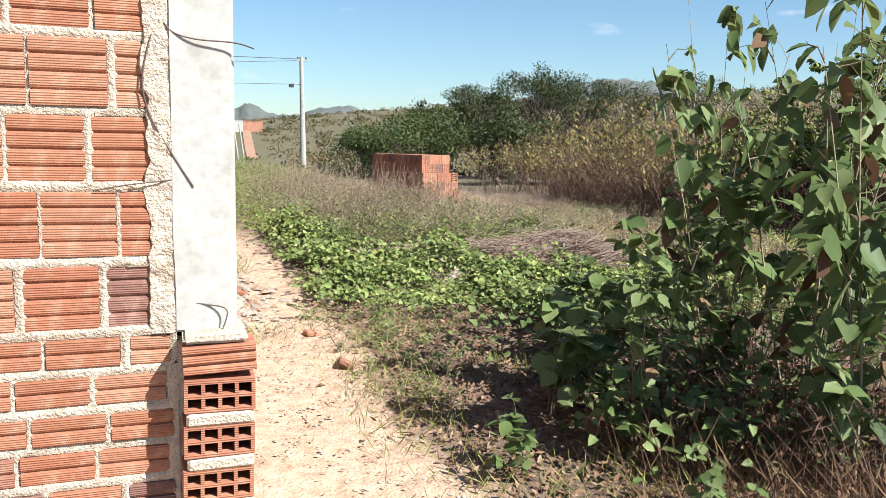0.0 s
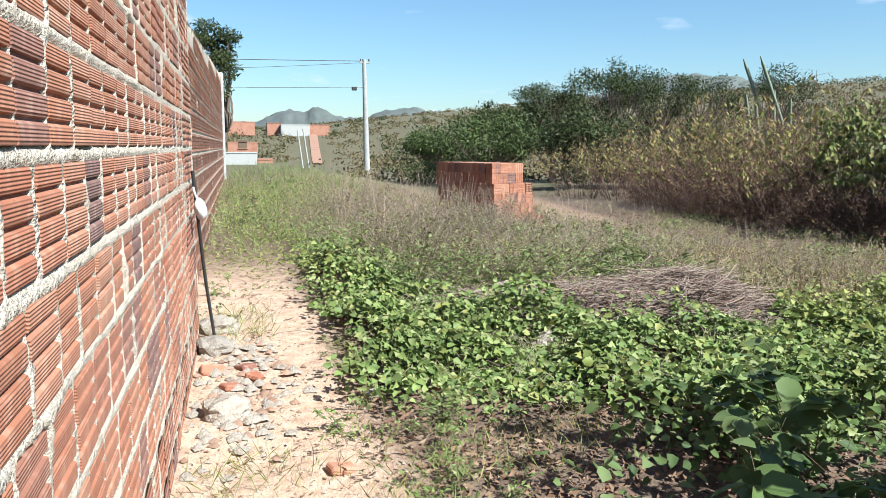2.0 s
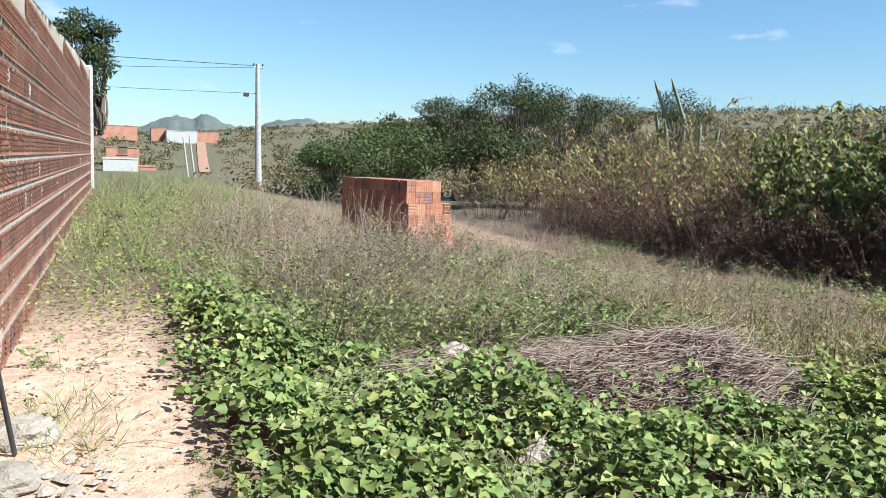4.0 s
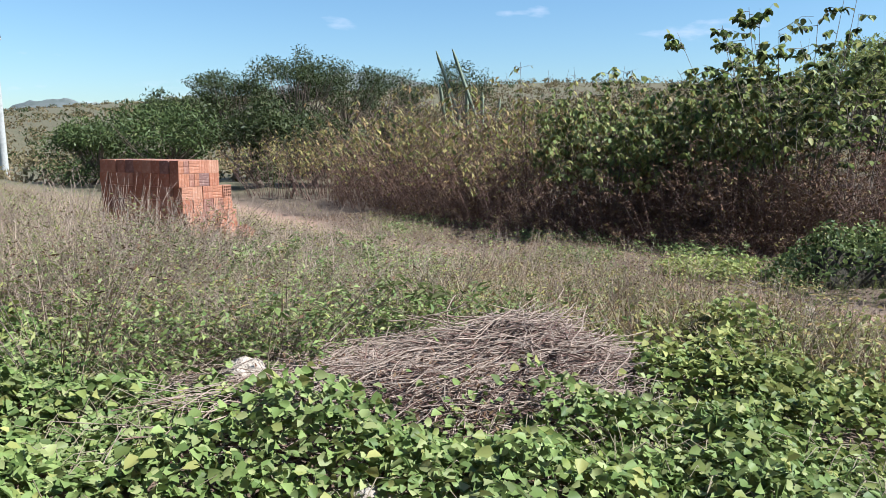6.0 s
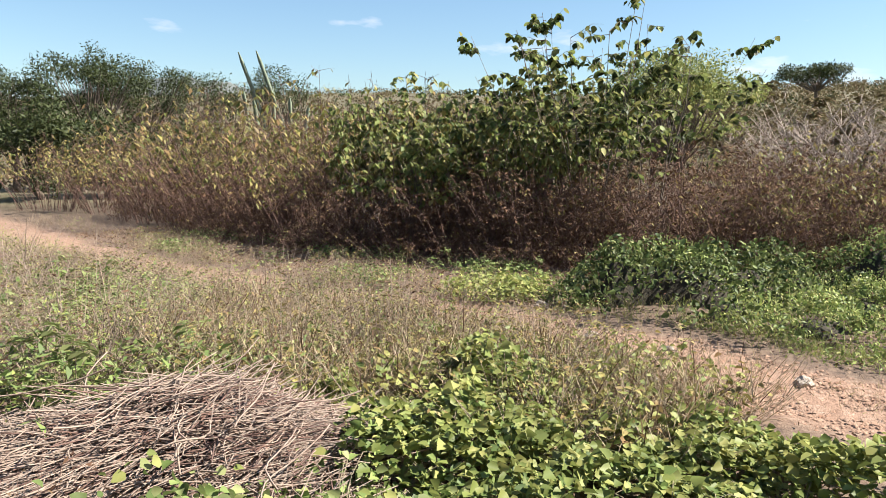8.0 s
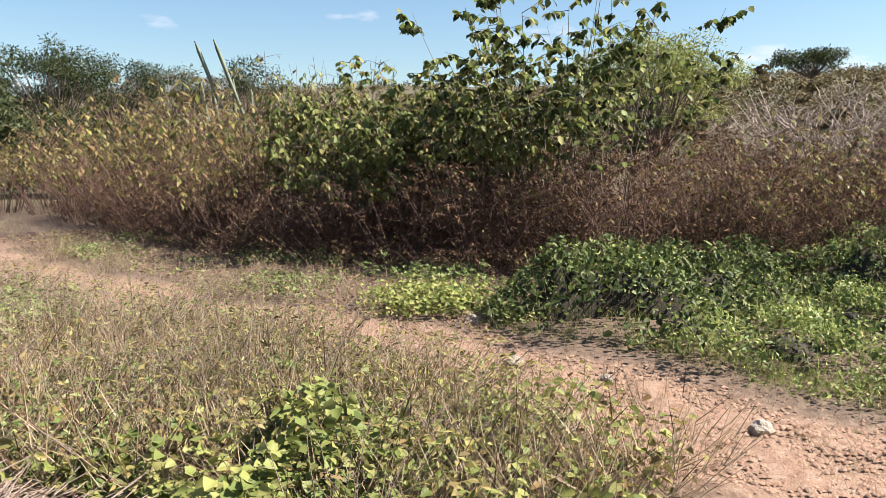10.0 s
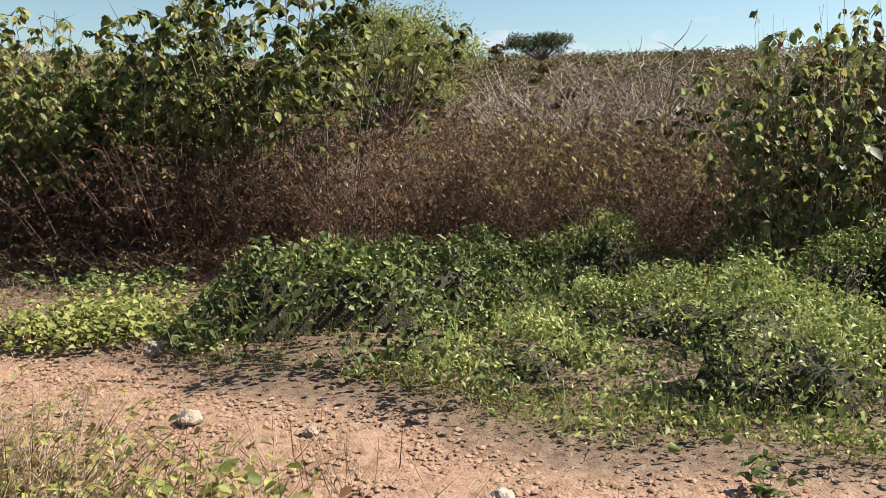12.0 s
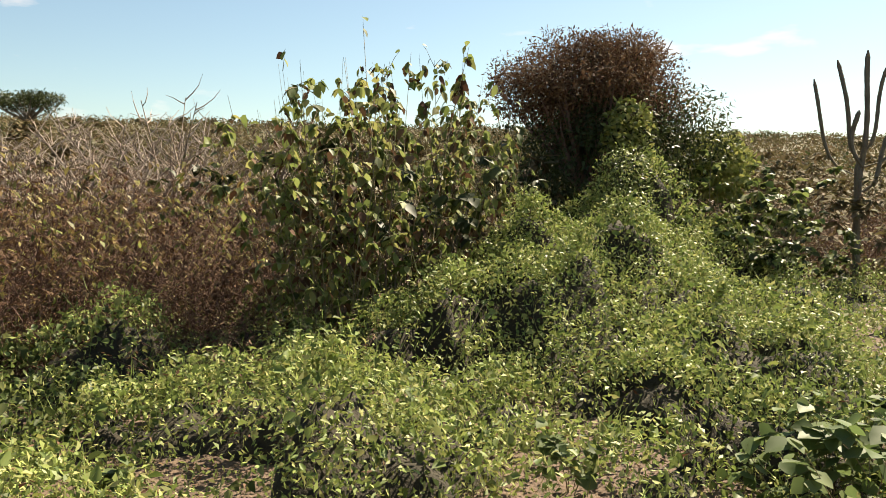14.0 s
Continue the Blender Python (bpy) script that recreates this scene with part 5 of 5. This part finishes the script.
for k, (x, y, s) in enumerate(((11.5, 13.6, .95), (12.4, 14.6, 1.15), (11.9, 16.2, 1.05), (12.8, 17.4, 1.25), (12.2, 19.4, 1.1), (13.4, 20.8, 1.2), (12.6, 22.6, 1.1), (14.0, 15.6, 1.4), (14.4, 18.6, 1.45), (13.7, 13.4, 1.3), (13.4, 24.8, 1.15), (11.7, 24.6, .85), (15.5, 17, 1.45), (15.2, 21.5, 1.4), (15.4, 13.6, 1.45), (15.2, 5.6, .75), (16.2, 4.9, .85), (17.2, 6.8, .95), (16.4, 3.4, .8), (18.2, 3.4, .95), (17.0, 1.6, .9), (14.6, 6.3, .65), (18.6, 5.4, 1.0))):
    put(YB[k % 2], x, y, s, 57 * k)
# tangle along the thicket's foot
FT = make_plant("foot_tangle", "low tangle of dead twigs and brown leaves at the thicket's foot", "bush", 57, M_TWIG, BROWN, "undergrowth", (YELLOW, .3), h=.75, spread=.7, stems=46, nb=260, nl=420, leaf=.06, start=.08, droop=.4, lean=1.1, bl=.45, r0=.0045, full=False, base=.8)
rf = np.random.default_rng(58)
for k, (x, y) in enumerate(((10.7, 12.6), (10.9, 11.6), (11.1, 10.8), (11.4, 10.1), (11.6, 9.4), (11.8, 8.7), (12.0, 8.0), (12.5, 7.6), (13.1, 6.9), (13.4, 6.0), (11.0, 13.6), (10.9, 14.6), (11.2, 15.8), (11.4, 17.2), (13.6, 5.2), (14.0, 4.6), (14.4, 3.9), (11.2, 12.2), (11.7, 11.2), (12.0, 10.3), (12.2, 9.5), (12.5, 8.7), (13.3, 4.0), (13.0, 3.4), (12.6, 7.0))):
    put(FT, x, y, rf.uniform(.7, 1.25), rf.uniform(0, 360))
# sparse sprigs above the dry bushes
SP = make_plant("bare_sprig_shrub", "thin shrub with a few dark leaves on long bare sprigs", "shrub", 171, M_BARK, DARK, "sprig shrubs", h=3.3, spread=.9, stems=5, nb=26, nl=130, leaf=.16, start=.6, droop=.6, lean=1.0, bl=.16, r0=.011, width=.75, base=.3, full="ovate")
for k, (x, y, s) in enumerate(((18.4, 4.9, 1.0), (18.2, 4.2, .95), (14.3, 2.4, 1.05), (15.3, 1.9, 1.0), (16.2, 1.0, .95))):
    put(SP, x, y, s, 77 * k)
# bush of the last stretch
BS = [make_plant("leafy_bush", "tall bush with broad green leaves and pale stems", "bush", 101 + k, M_STEM, BUSHLEAF, "bushes on the bank", (BROWN, .3),
                 h=3.0, spread=.95, stems=24, nb=260, nl=950, leaf=.125, start=.15, droop=.6, lean=.9, bl=.22, r0=.012, width=.85, base=.6, full="ovate") for k in range(2)]
for k, (x, y, s, z) in enumerate(((13.9, 2.9, .72, 1.08), (14.6, 2.2, .8, 1.24), (15.0, 2.9, .75, 1.1), (15.6, 1.5, .9, 1.05), (16.3, .7, .85, .95))):
    put(BS[k % 2], x, y, s, 80 * k, z)


CL = make_plant("climber_bush", "bush of bright and dark green climbing leaves", "bush", 181, M_STEM, GREEN, "bushes on the bank", (DARK, .9), h=2.4, spread=1.0, stems=22, nb=240, nl=1100, leaf=.13, start=.1, droop=.6, lean=.9, bl=.25, r0=.012, width=.8, base=.7, full="ovate")
for k, (x, y, s) in enumerate(((16.6, -2.5, 1.05), (17.4, -3.3, 1.0), (16.0, -3.3, .7))):
    put(CL, x, y, s, 95 * k)
# vine-hung mounds
MOUNDS = [(14.9, .75, .8, .8, .45), (15.9, -.95, 1.1, 1.1, .7), (13.4, 1.2, 1.3, .9, .75), (14.6, -.2, 1.6, 1.1, .85), (16.2, -2.0, 1.6, 1.2, .9), (12.0, -.2, 1.1, .75, .7), (12.6, 2.4, 1.0, .7, .35), (10.2, 6.3, 1.5, .85, .36), (11.6, 5.3, .9, .6, .22), (11.9, 3.9, .7, .5, .25), (10.9, 1.15, .7, .55, .5), (13.2, 4.6, .8, .6, .3), (10.6, 3.0, .8, .6, .25)]
def bank(x, y):
    z = .18 + .12 * wave(x, y, 1.9, .6) + .2 * wave(x, y, 4.3, 1.9) + .14 * wave(x, y, 8.3, .9)
    for cx, cy, rx_, ry_, h in MOUNDS:
        d = ((x - cx) / rx_) ** 2 + ((y - cy) / ry_) ** 2
        z = z + h * np.exp(-(d * 1.15) ** 1.3) * (1 + .3 * wave(x, y, 3.4, cx) + .2 * wave(x, y, 8.1, cy))
    return np.maximum(z, .03)
def bank_at(x, y):
    e = 9.1 + .25 * wave(x, y, 2.2, .4) + .25 * np.clip(y - 5.6, 0, 9)
    a = step(x, e - .25, e + .35) * (1 - step(x, 17.5, 19)) * (1 - step(y, 6.9, 7.9)) * step(y, -8, -6)
    return np.clip(a * (.35 + .65 * step(wave(x, y, 2.6, 2.8) + .5 * wave(x, y, 6.3, .8), -.8, .0)), 0, 1)
def bank_leaves(n, size, full, seed, mask=bank_at, width=.7):
    r = np.random.default_rng(seed)
    x, y = scatter(r, n, 8.8, 18, -7.5, 8, mask)
    e = .03
    gx_, gy_ = (bank(x + e, y) - bank(x - e, y)) / (2 * e), (bank(x, y + e) - bank(x, y - e)) / (2 * e)
    nrm = unit(np.stack([-gx_, -gy_, np.ones_like(x)], -1))
    p = np.stack([x, y, lie(x, y) + bank(x, y)], -1) + nrm * (r.uniform(-.14, .07, len(x)))[:, None]
    d = unit(r.normal(0, 1, (len(x), 3))) - np.array([0, 0, .25])
    return leaves(p, d, nrm + np.array([.18, -.2, .1]) + r.normal(0, .6, p.shape), size * r.uniform(.5, 1.25, len(x)), width, full)
stuff("bank_creeper", bank_leaves(90000, .07, True, 6, lambda a, b: bank_at(a, b) * step(b + .4 * wave(a, b, 1.7, .4), 4.2, 5.6)), BANK, "dark green broad-leaved creeper beside the track", "ground cover")
stuff("vine_carpet", bank_leaves(330000, .046, False, 7, lambda a, b: bank_at(a, b) * (1 - .55 * step(a, 12.5, 14)) * (1 - .5 * step(-b, 2.5, 4)) * (1 - .85 * step(b, 4.2, 5.6))), SMALL, "dense small-leaved green vines over low mounds", "ground cover")
stuff("vine_carpet_leaf", bank_leaves(20000, .068, True, 8), GREEN, "larger green vine leaves in the carpet", "ground cover")
steep = lambda x, y: bank_at(x, y) * np.clip((bank(x, y) - .55) * 1.5, 0, 1)
stuff("hanging_vine", bank_leaves(260000, .055, False, 9, steep), SMALL, "vines hanging in curtains over the mounds", "ground cover")
# sheet under the vines; its dark colour paints the shade between leaves
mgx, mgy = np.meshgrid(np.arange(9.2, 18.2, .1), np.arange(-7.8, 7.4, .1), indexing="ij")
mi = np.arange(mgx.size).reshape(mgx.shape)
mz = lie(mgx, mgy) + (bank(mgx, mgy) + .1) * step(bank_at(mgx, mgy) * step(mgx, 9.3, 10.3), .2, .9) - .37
stuff("vine_tangle", (np.stack([mgx, mgy, mz], -1).reshape(-1, 3), np.stack([mi[:-1, :-1], mi[1:, :-1], mi[1:, 1:], mi[:-1, 1:]], -1).reshape(-1, 4)), M_TANGLE, "sheet for the vine stem tangle, coloured near-black as shade", "ground cover")
r8 = np.random.default_rng(12)
x, y = scatter(r8, 13000, 9, 17, -6, 7.6, lambda a, b: bank_at(a, b) * step(wave(a, b, 3.7, 1.2), -.3, .4))
stuff("bank_weed", flat_leaves(r8, x, y, bank(x, y) + .1, .055, .7, True, .6), LIME, "yellow-green weed leaves over the vines", "weeds")
x, y = scatter(r8, 9000, 9, 17, -6, 7.6, bank_at)
stuff("bank_litter", flat_leaves(r8, x, y, bank(x, y) + .05, .05, .7, False, .6), BROWN, "withered leaves and twigs among the vines", "leaf litter")
x, y = scatter(r8, 6000, 9, 17, -6, 7.6, bank_at)
stuff("bank_grass", grass(r8, x, y, .3, .5, .03, lie(x, y) + bank(x, y) - .05), GREEN, "green grass blades among the vines", "grass")
x, y = scatter(r8, 14000, 8.6, 10.4, 1.0, 8, lambda a, b: np.clip(bank_at(a, b) * (1 - bank_at(a - .5, b)), 0, 1))
stuff("edge_grass", grass(r8, x, y, .2, .6, .035), LIME, "grass fringe along the gravel track", "grass")
x, y = scatter(r8, 9000, 8.7, 10.6, 6.6, 9.6, lambda a, b: inside(a, b, 9.7, 8.0, .6, .5, .5))
stuff("bright_weed", flat_leaves(r8, x, y, .25 * r8.uniform(.2, 1, len(x)), .06, .6, True), LIME, "bright green weeds beside the thicket", "weeds")


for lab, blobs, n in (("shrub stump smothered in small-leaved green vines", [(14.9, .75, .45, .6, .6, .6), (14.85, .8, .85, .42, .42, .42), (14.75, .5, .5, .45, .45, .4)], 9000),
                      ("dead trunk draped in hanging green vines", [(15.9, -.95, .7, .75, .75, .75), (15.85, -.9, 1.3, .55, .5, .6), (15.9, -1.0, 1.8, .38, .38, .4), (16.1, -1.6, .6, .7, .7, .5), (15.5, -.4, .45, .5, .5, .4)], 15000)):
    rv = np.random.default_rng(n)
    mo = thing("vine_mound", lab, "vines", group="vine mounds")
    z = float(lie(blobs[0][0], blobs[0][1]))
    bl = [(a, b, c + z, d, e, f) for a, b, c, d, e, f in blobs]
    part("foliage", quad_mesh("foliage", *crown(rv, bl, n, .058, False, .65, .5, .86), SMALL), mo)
    # smaller copy of the crown in a dark colour, painting the mound's shaded inside
    part("shaded_foliage", quad_mesh("shaded_foliage", *crown(rv, [(a, b, c, d * .8, e * .8, f * .85) for a, b, c, d, e, f in bl], n // 2, .08, False, .7, .4, .7), DARK), mo, "inner leaves coloured dark as shade")


def tree(name, label, x, y, h, trunk_r, blobs, n, leaf, mat, wood=M_BARK, seed=0, full=False, group="", droop=.2, shell=.7):
    """Trunk, limbs to each clump, crown of small leaves."""
    r = np.random.default_rng(seed)
    z = float(lie(x, y))
    ob = thing(name, label, "tree", pose(x, y, z - .05), group=group)
    t = np.linspace(0, 1, 7)
    fork = min(b[2] for b in blobs) * .6
    tr = np.stack([.06 * h * np.sin(t * 3 + seed) * t, .05 * h * np.sin(t * 2.3 + 2 * seed) * t, fork * t], -1)
    part("trunk", quad_mesh("trunk", *tubes(tr[None], (trunk_r * (1.15 - .4 * t))[None], 8), wood, True), ob)
    limbs = []
    for b in blobs:
        for q in range(2):
            e = np.array(b[:3]) + r.normal(0, .45, 3) * np.array(b[3:])
            mid = tr[-1] * .5 + e * .5 + r.normal(0, .05 * h, 3)
            k_ = t[:, None]
            limbs.append((1 - k_) ** 2 * tr[-1] + 2 * k_ * (1 - k_) * mid + k_ ** 2 * e)
    part("branchwork", quad_mesh("branchwork", *tubes(np.array(limbs), np.broadcast_to(trunk_r * .26 * (1.1 - .95 * t), (len(limbs), 7)), 5), wood), ob)
    part("crown", quad_mesh("crown", *crown(r, blobs, n, leaf, full, .55, droop, shell), mat), ob)
    return ob


def clumps(r, n, cx, cz, rx_, rz_, s):
    """Rows of clumps spread over an ellipsoid."""
    d = unit(r.normal(0, 1, (n, 3)))
    d[:, 2] = np.abs(d[:, 2]) * np.sign(r.uniform(-.45, 1, n))
    k = r.uniform(.45, 1, n)
    return [(cx + d[i, 0] * rx_ * k[i], d[i, 1] * rx_ * k[i], cz + d[i, 2] * rz_ * k[i], *(s * r.uniform(.55, 1.15, 3) * np.array([1.2, 1.2, .7]))) for i in range(n)]


rt = np.random.default_rng(21)
for k, (x, y, h, w) in enumerate(((10.4, 31, 3.3, 2.1), (13.2, 29, 3.4, 2.0), (12.2, 34, 3.9, 2.2), (15.8, 29.5, 2.8, 1.9), (9.0, 35, 2.6, 1.8), (17.8, 27.5, 2.6, 1.7))):
    tree("dense_tree", "dense dark green round-topped tree", x, y, h, .13, clumps(rt, 22, 0, h * .55, w, h * .42, .75), 6500, .2, BANK if k in (0, 4) else DARK, seed=k + 1, group="dark trees")
for k, (x, y, h, w) in enumerate(((16.5, 33, 5.3, 2.6), (19.5, 33.5, 5.0, 2.4), (14.6, 34.5, 4.6, 1.9), (23, 35, 4.8, 1.8), (26, 33, 4.9, 1.7))):
    tree("feathery_tree", "spreading tree with a fine feathery open crown", x, y, h, .14, clumps(rt, 30, 0, h * .78, w, h * .26, .6), 8200 if k < 3 else 4200, .15, DARK, seed=k + 11, group="feathery trees")
tree("garden_tree", "tall tree with dark hanging foliage behind the garden wall", -.55, 32, 6.6, .2, clumps(rt, 22, 0, 4.0, .95, 2.0, .42), 5200, .2, DARK, seed=30)
tree("yellow_green_tree", "low spreading tree with fine yellow-green leaves", 20.5, 10.4, 4.2, .1, clumps(rt, 30, 0, 3.0, 1.9, 1.0, .55), 11000, .11, LIME, seed=31)
tree("yellow_green_tree", "low spreading tree with fine yellow-green leaves", 23.5, 12.6, 4.2, .1, clumps(rt, 26, 0, 3.0, 1.9, 1.0, .55), 8000, .11, LIME, seed=32)
tree("lone_tree", "flat-topped dark tree on the far rise", 64, 19.5, 4.6, .16, clumps(rt, 26, 0, 2.7, 2.6, .55, .65), 5200, .24, DARK, seed=33)
vt = tree("vine_covered_tree", "tree smothered in dry brown vines with a rounded top", 18.6, -1.75, 4.2, .16, clumps(rt, 44, 0, 3.3, 1.4, .75, .5) + [(.3, -.8, 3.1, 1.0, 1.0, .7), (0, 0, 3.1, 1.3, 1.3, .9)], 38000, .085, BROWN, M_TWIG, seed=34)
part("green_vines", quad_mesh("green_vines", *crown(rt, clumps(rt, 60, 0, 1.8, 2.0, 1.55, .7), 32000, .1, False, .6, .5), DARK), vt, "dark green climbing vines")
part("climbing_vine", quad_mesh("climbing_vine", *crown(rt, [(-1.6, .2, 2.5, .35, .35, .45), (.2, -2.3, 2.2, .6, .6, .5), (-.6, -1.9, 2.0, .5, .5, .5)], 2600, .12, True, .6, .3), LIME), vt, "bright green climbing vine tips")


def ribbed(name, pts, r, mat, ribs=7, n=16):
    p = np.array(pts, float)
    t = np.linspace(0, 1, n)
    c = np.stack([np.interp(t, np.linspace(0, 1, len(p)), p[:, k]) for k in range(3)], -1)
    sides = ribs * 2
    ang = np.arange(sides) * 2 * np.pi / sides
    rad = np.where(np.arange(sides) % 2 == 0, 1.0, .62)
    taper = np.minimum(1, np.sqrt((1.005 - t) * 16)) * (1 + .06 * np.sin(t * 40))
    v = c[:, None] + (np.stack([np.cos(ang) * rad, np.sin(ang) * rad, 0 * ang], -1)[None] * (r * taper)[:, None, None])
    i = np.arange(n * sides).reshape(n, sides)
    q = np.stack([i[:-1], np.roll(i[:-1], -1, 1), np.roll(i[1:], -1, 1), i[1:]], -1).reshape(-1, 4)
    return quad_mesh(name, v.reshape(-1, 3), q, mat)


M_CACTUS = rough_mat("cactus_skin", [(0.076, 0.106, 0.0608), (0.152, 0.175, 0.114), (0.106, 0.129, 0.076)], 4, 40, .3, .7)
M_OLDCACTUS = rough_mat("woody_cactus", [(0.076, 0.0608, 0.0456), (0.152, 0.129, 0.0988), (0.106, 0.0912, 0.0684)], 4, 40, .4, .85)
cac = thing("column_cactus", "tall grey-green columnar cactus rising above the bushes", "cactus", pose(16.9, 22.2, float(lie(16.9, 22.2))))
for a in ([(.1, -.1, 0), (.15, -.1, 2.4), (-.4, .5, 4.6)], [(.45, -.4, 0), (.5, -.5, 2.4), (-.05, .1, 4.65)], [(-.1, .1, 0), (-.2, .2, 2), (-.55, .1, 3.5)], [(.3, 0, 0), (.2, .3, 2), (.1, .5, 3.4)], [(.5, .2, 0), (.6, .1, 2), (.55, .1, 3.6)], [(.6, -.2, 0), (.9, -.3, 2), (.8, -.4, 3.3)], [(.4, .2, 0), (1.2, -.5, 1.8), (1.3, -.7, 3.1)]):
    part("column", ribbed("column", a, .06, M_CACTUS), cac)
cb = thing("candelabra_cactus", "old woody branching candelabra cactus on the plain", "cactus", pose(17.5, -5.85, float(lie(17.5, -5.85))))
trunk = part("trunk", ribbed("trunk", [(0, 0, 0), (.05, 0, .9), (0, .05, 2.15)], .06, M_OLDCACTUS), cb)
for k, (off, z1, tip, bow) in enumerate(((-.95, 1.75, 3.75, .22), (-.4, 2.0, 4.05, -.1), (.0, 1.6, 4.15, .08), (.42, 2.1, 3.9, .14), (.75, 1.5, 3.3, .25), (-.2, 1.9, 3.2, .3), (1.15, 1.9, 3.55, .1))):
    off, tip, z1 = off * .78, tip - .3, z1 + .4
    dx, dy = -.62 * off + .12 * math.sin(k * 2.1), -.78 * off
    s = np.linspace(0, 1, 7)
    e = s ** .55
    pts = np.stack([dx * e + .05 * np.sin(s * 6 + k), dy * e + bow * .3 * np.sin(s * 3.1), z1 - .3 + (tip - z1 + .3) * s ** (1.0 + .5 * abs(off))], -1)
    part("arm", ribbed("arm", pts, .030 + .005 * (k % 3), M_OLDCACTUS, 6, 20), trunk)

# grey leafless bushes and brown scrub on the rise
GB = make_plant("leafless_bush", "wide leafless bush of pale grey twigs", "bush", 121, M_GREY_TWIG, BROWN, "leafless bushes", h=2.6, spread=1.9, stems=26, nb=420, nl=150, leaf=.05, start=.3, droop=-.2, lean=1.0, bl=.28, r0=.022, full=False, base=.3, up=.7)
for k, (x, y, s) in enumerate(((19.6, 6.2, 1.15), (19.9, 4.4, 1.12), (21.5, 7.4, 1.2), (20.6, 5.3, 1.2), (26, 9, 1.1), (22.5, 5.2, 1.2))):
    put(GB, x, y, s, 66 * k)
SC = [make_plant("scrub_bush", "dry brown-green scrub bush on the plain", "bush", 131 + k, M_TWIG, SCRUB, "scrub bushes", h=2.2, spread=1.4, stems=5, nb=26, nl=460, leaf=.21, start=.25, droop=.3, lean=.9, bl=.28, r0=.012, full=False, width=.6, base=.6) for k in range(4)]
rs = np.random.default_rng(17)
cnt = 0
while cnt < 115:
    az, d = radians(rs.uniform(25, 145)), 15 + 26 * rs.uniform(0, 1) ** 1.3
    x, y = 5 + d * math.sin(az), 4 + d * math.cos(az)
    if x < 17 and y < 24 and y > -6:
        continue
    if x < 9 and y > 20:
        continue
    put(SC[cnt % 4], x, y, rs.uniform(.8, 1.35), rs.uniform(0, 360))
    cnt += 1
# scrub out to the slopes
def scrub_field(seed, n, lo, hi, az0, az1, per, size, leaf):
    r = np.random.default_rng(seed)
    az = np.radians(r.uniform(az0, az1, n))
    d = lo * (hi / lo) ** r.uniform(0, 1, n)
    x, y = 3 + d * np.sin(az), 2 + d * np.cos(az)
    keep = ~((np.abs(x - 7.4 - 7.0 * np.clip((y - 74) / 84, 0, 1)) < 2.2) & (y > 40) & (y < 175)) & ~((x < 5) & (y < 78) & (x > -6))
    x, y, d = x[keep], y[keep], d[keep]
    s = size * r.uniform(.5, 1.25, len(x)) * (1 + d / 260)
    q = unit(r.normal(0, 1, (len(x), per, 3)))
    q[..., 2] = np.abs(q[..., 2])
    p = np.stack([x, y, lie(x, y)], -1)[:, None] + q * s[:, None, None] * np.array([1.1, 1.1, .85]) * r.uniform(.6, 1.05, (len(x), per, 1))
    ll = np.repeat(leaf * (1 + d / 90), per) * r.uniform(.6, 1.3, len(x) * per)
    dd = unit(r.normal(0, 1, (len(x) * per, 3)))
    return leaves(p.reshape(-1, 3), dd, q.reshape(-1, 3) + r.normal(0, .4, (len(x) * per, 3)), ll, .9, False)
stuff("far_scrub", scrub_field(3, 6200, 34, 620, -14, 150, 26, .72, .17), SCRUB, "brown-green thorn scrub covering the far plain", "scrub")
stuff("rise_scrub", scrub_field(9, 2600, 27, 210, 27, 150, 34, .95, .15), SCRUB, "dense brown thorn scrub on the rise", "scrub")
stuff("near_scrub", scrub_field(6, 420, 15.5, 36, 90, 140, 60, .55, .1), SCRUB, "low dry scrub on the plain beyond the bank", "scrub")
stuff("far_scrub_green", scrub_field(4, 900, 36, 420, -14, 150, 40, .8, .16), DARK, "greener bushes scattered over the far plain", "scrub")
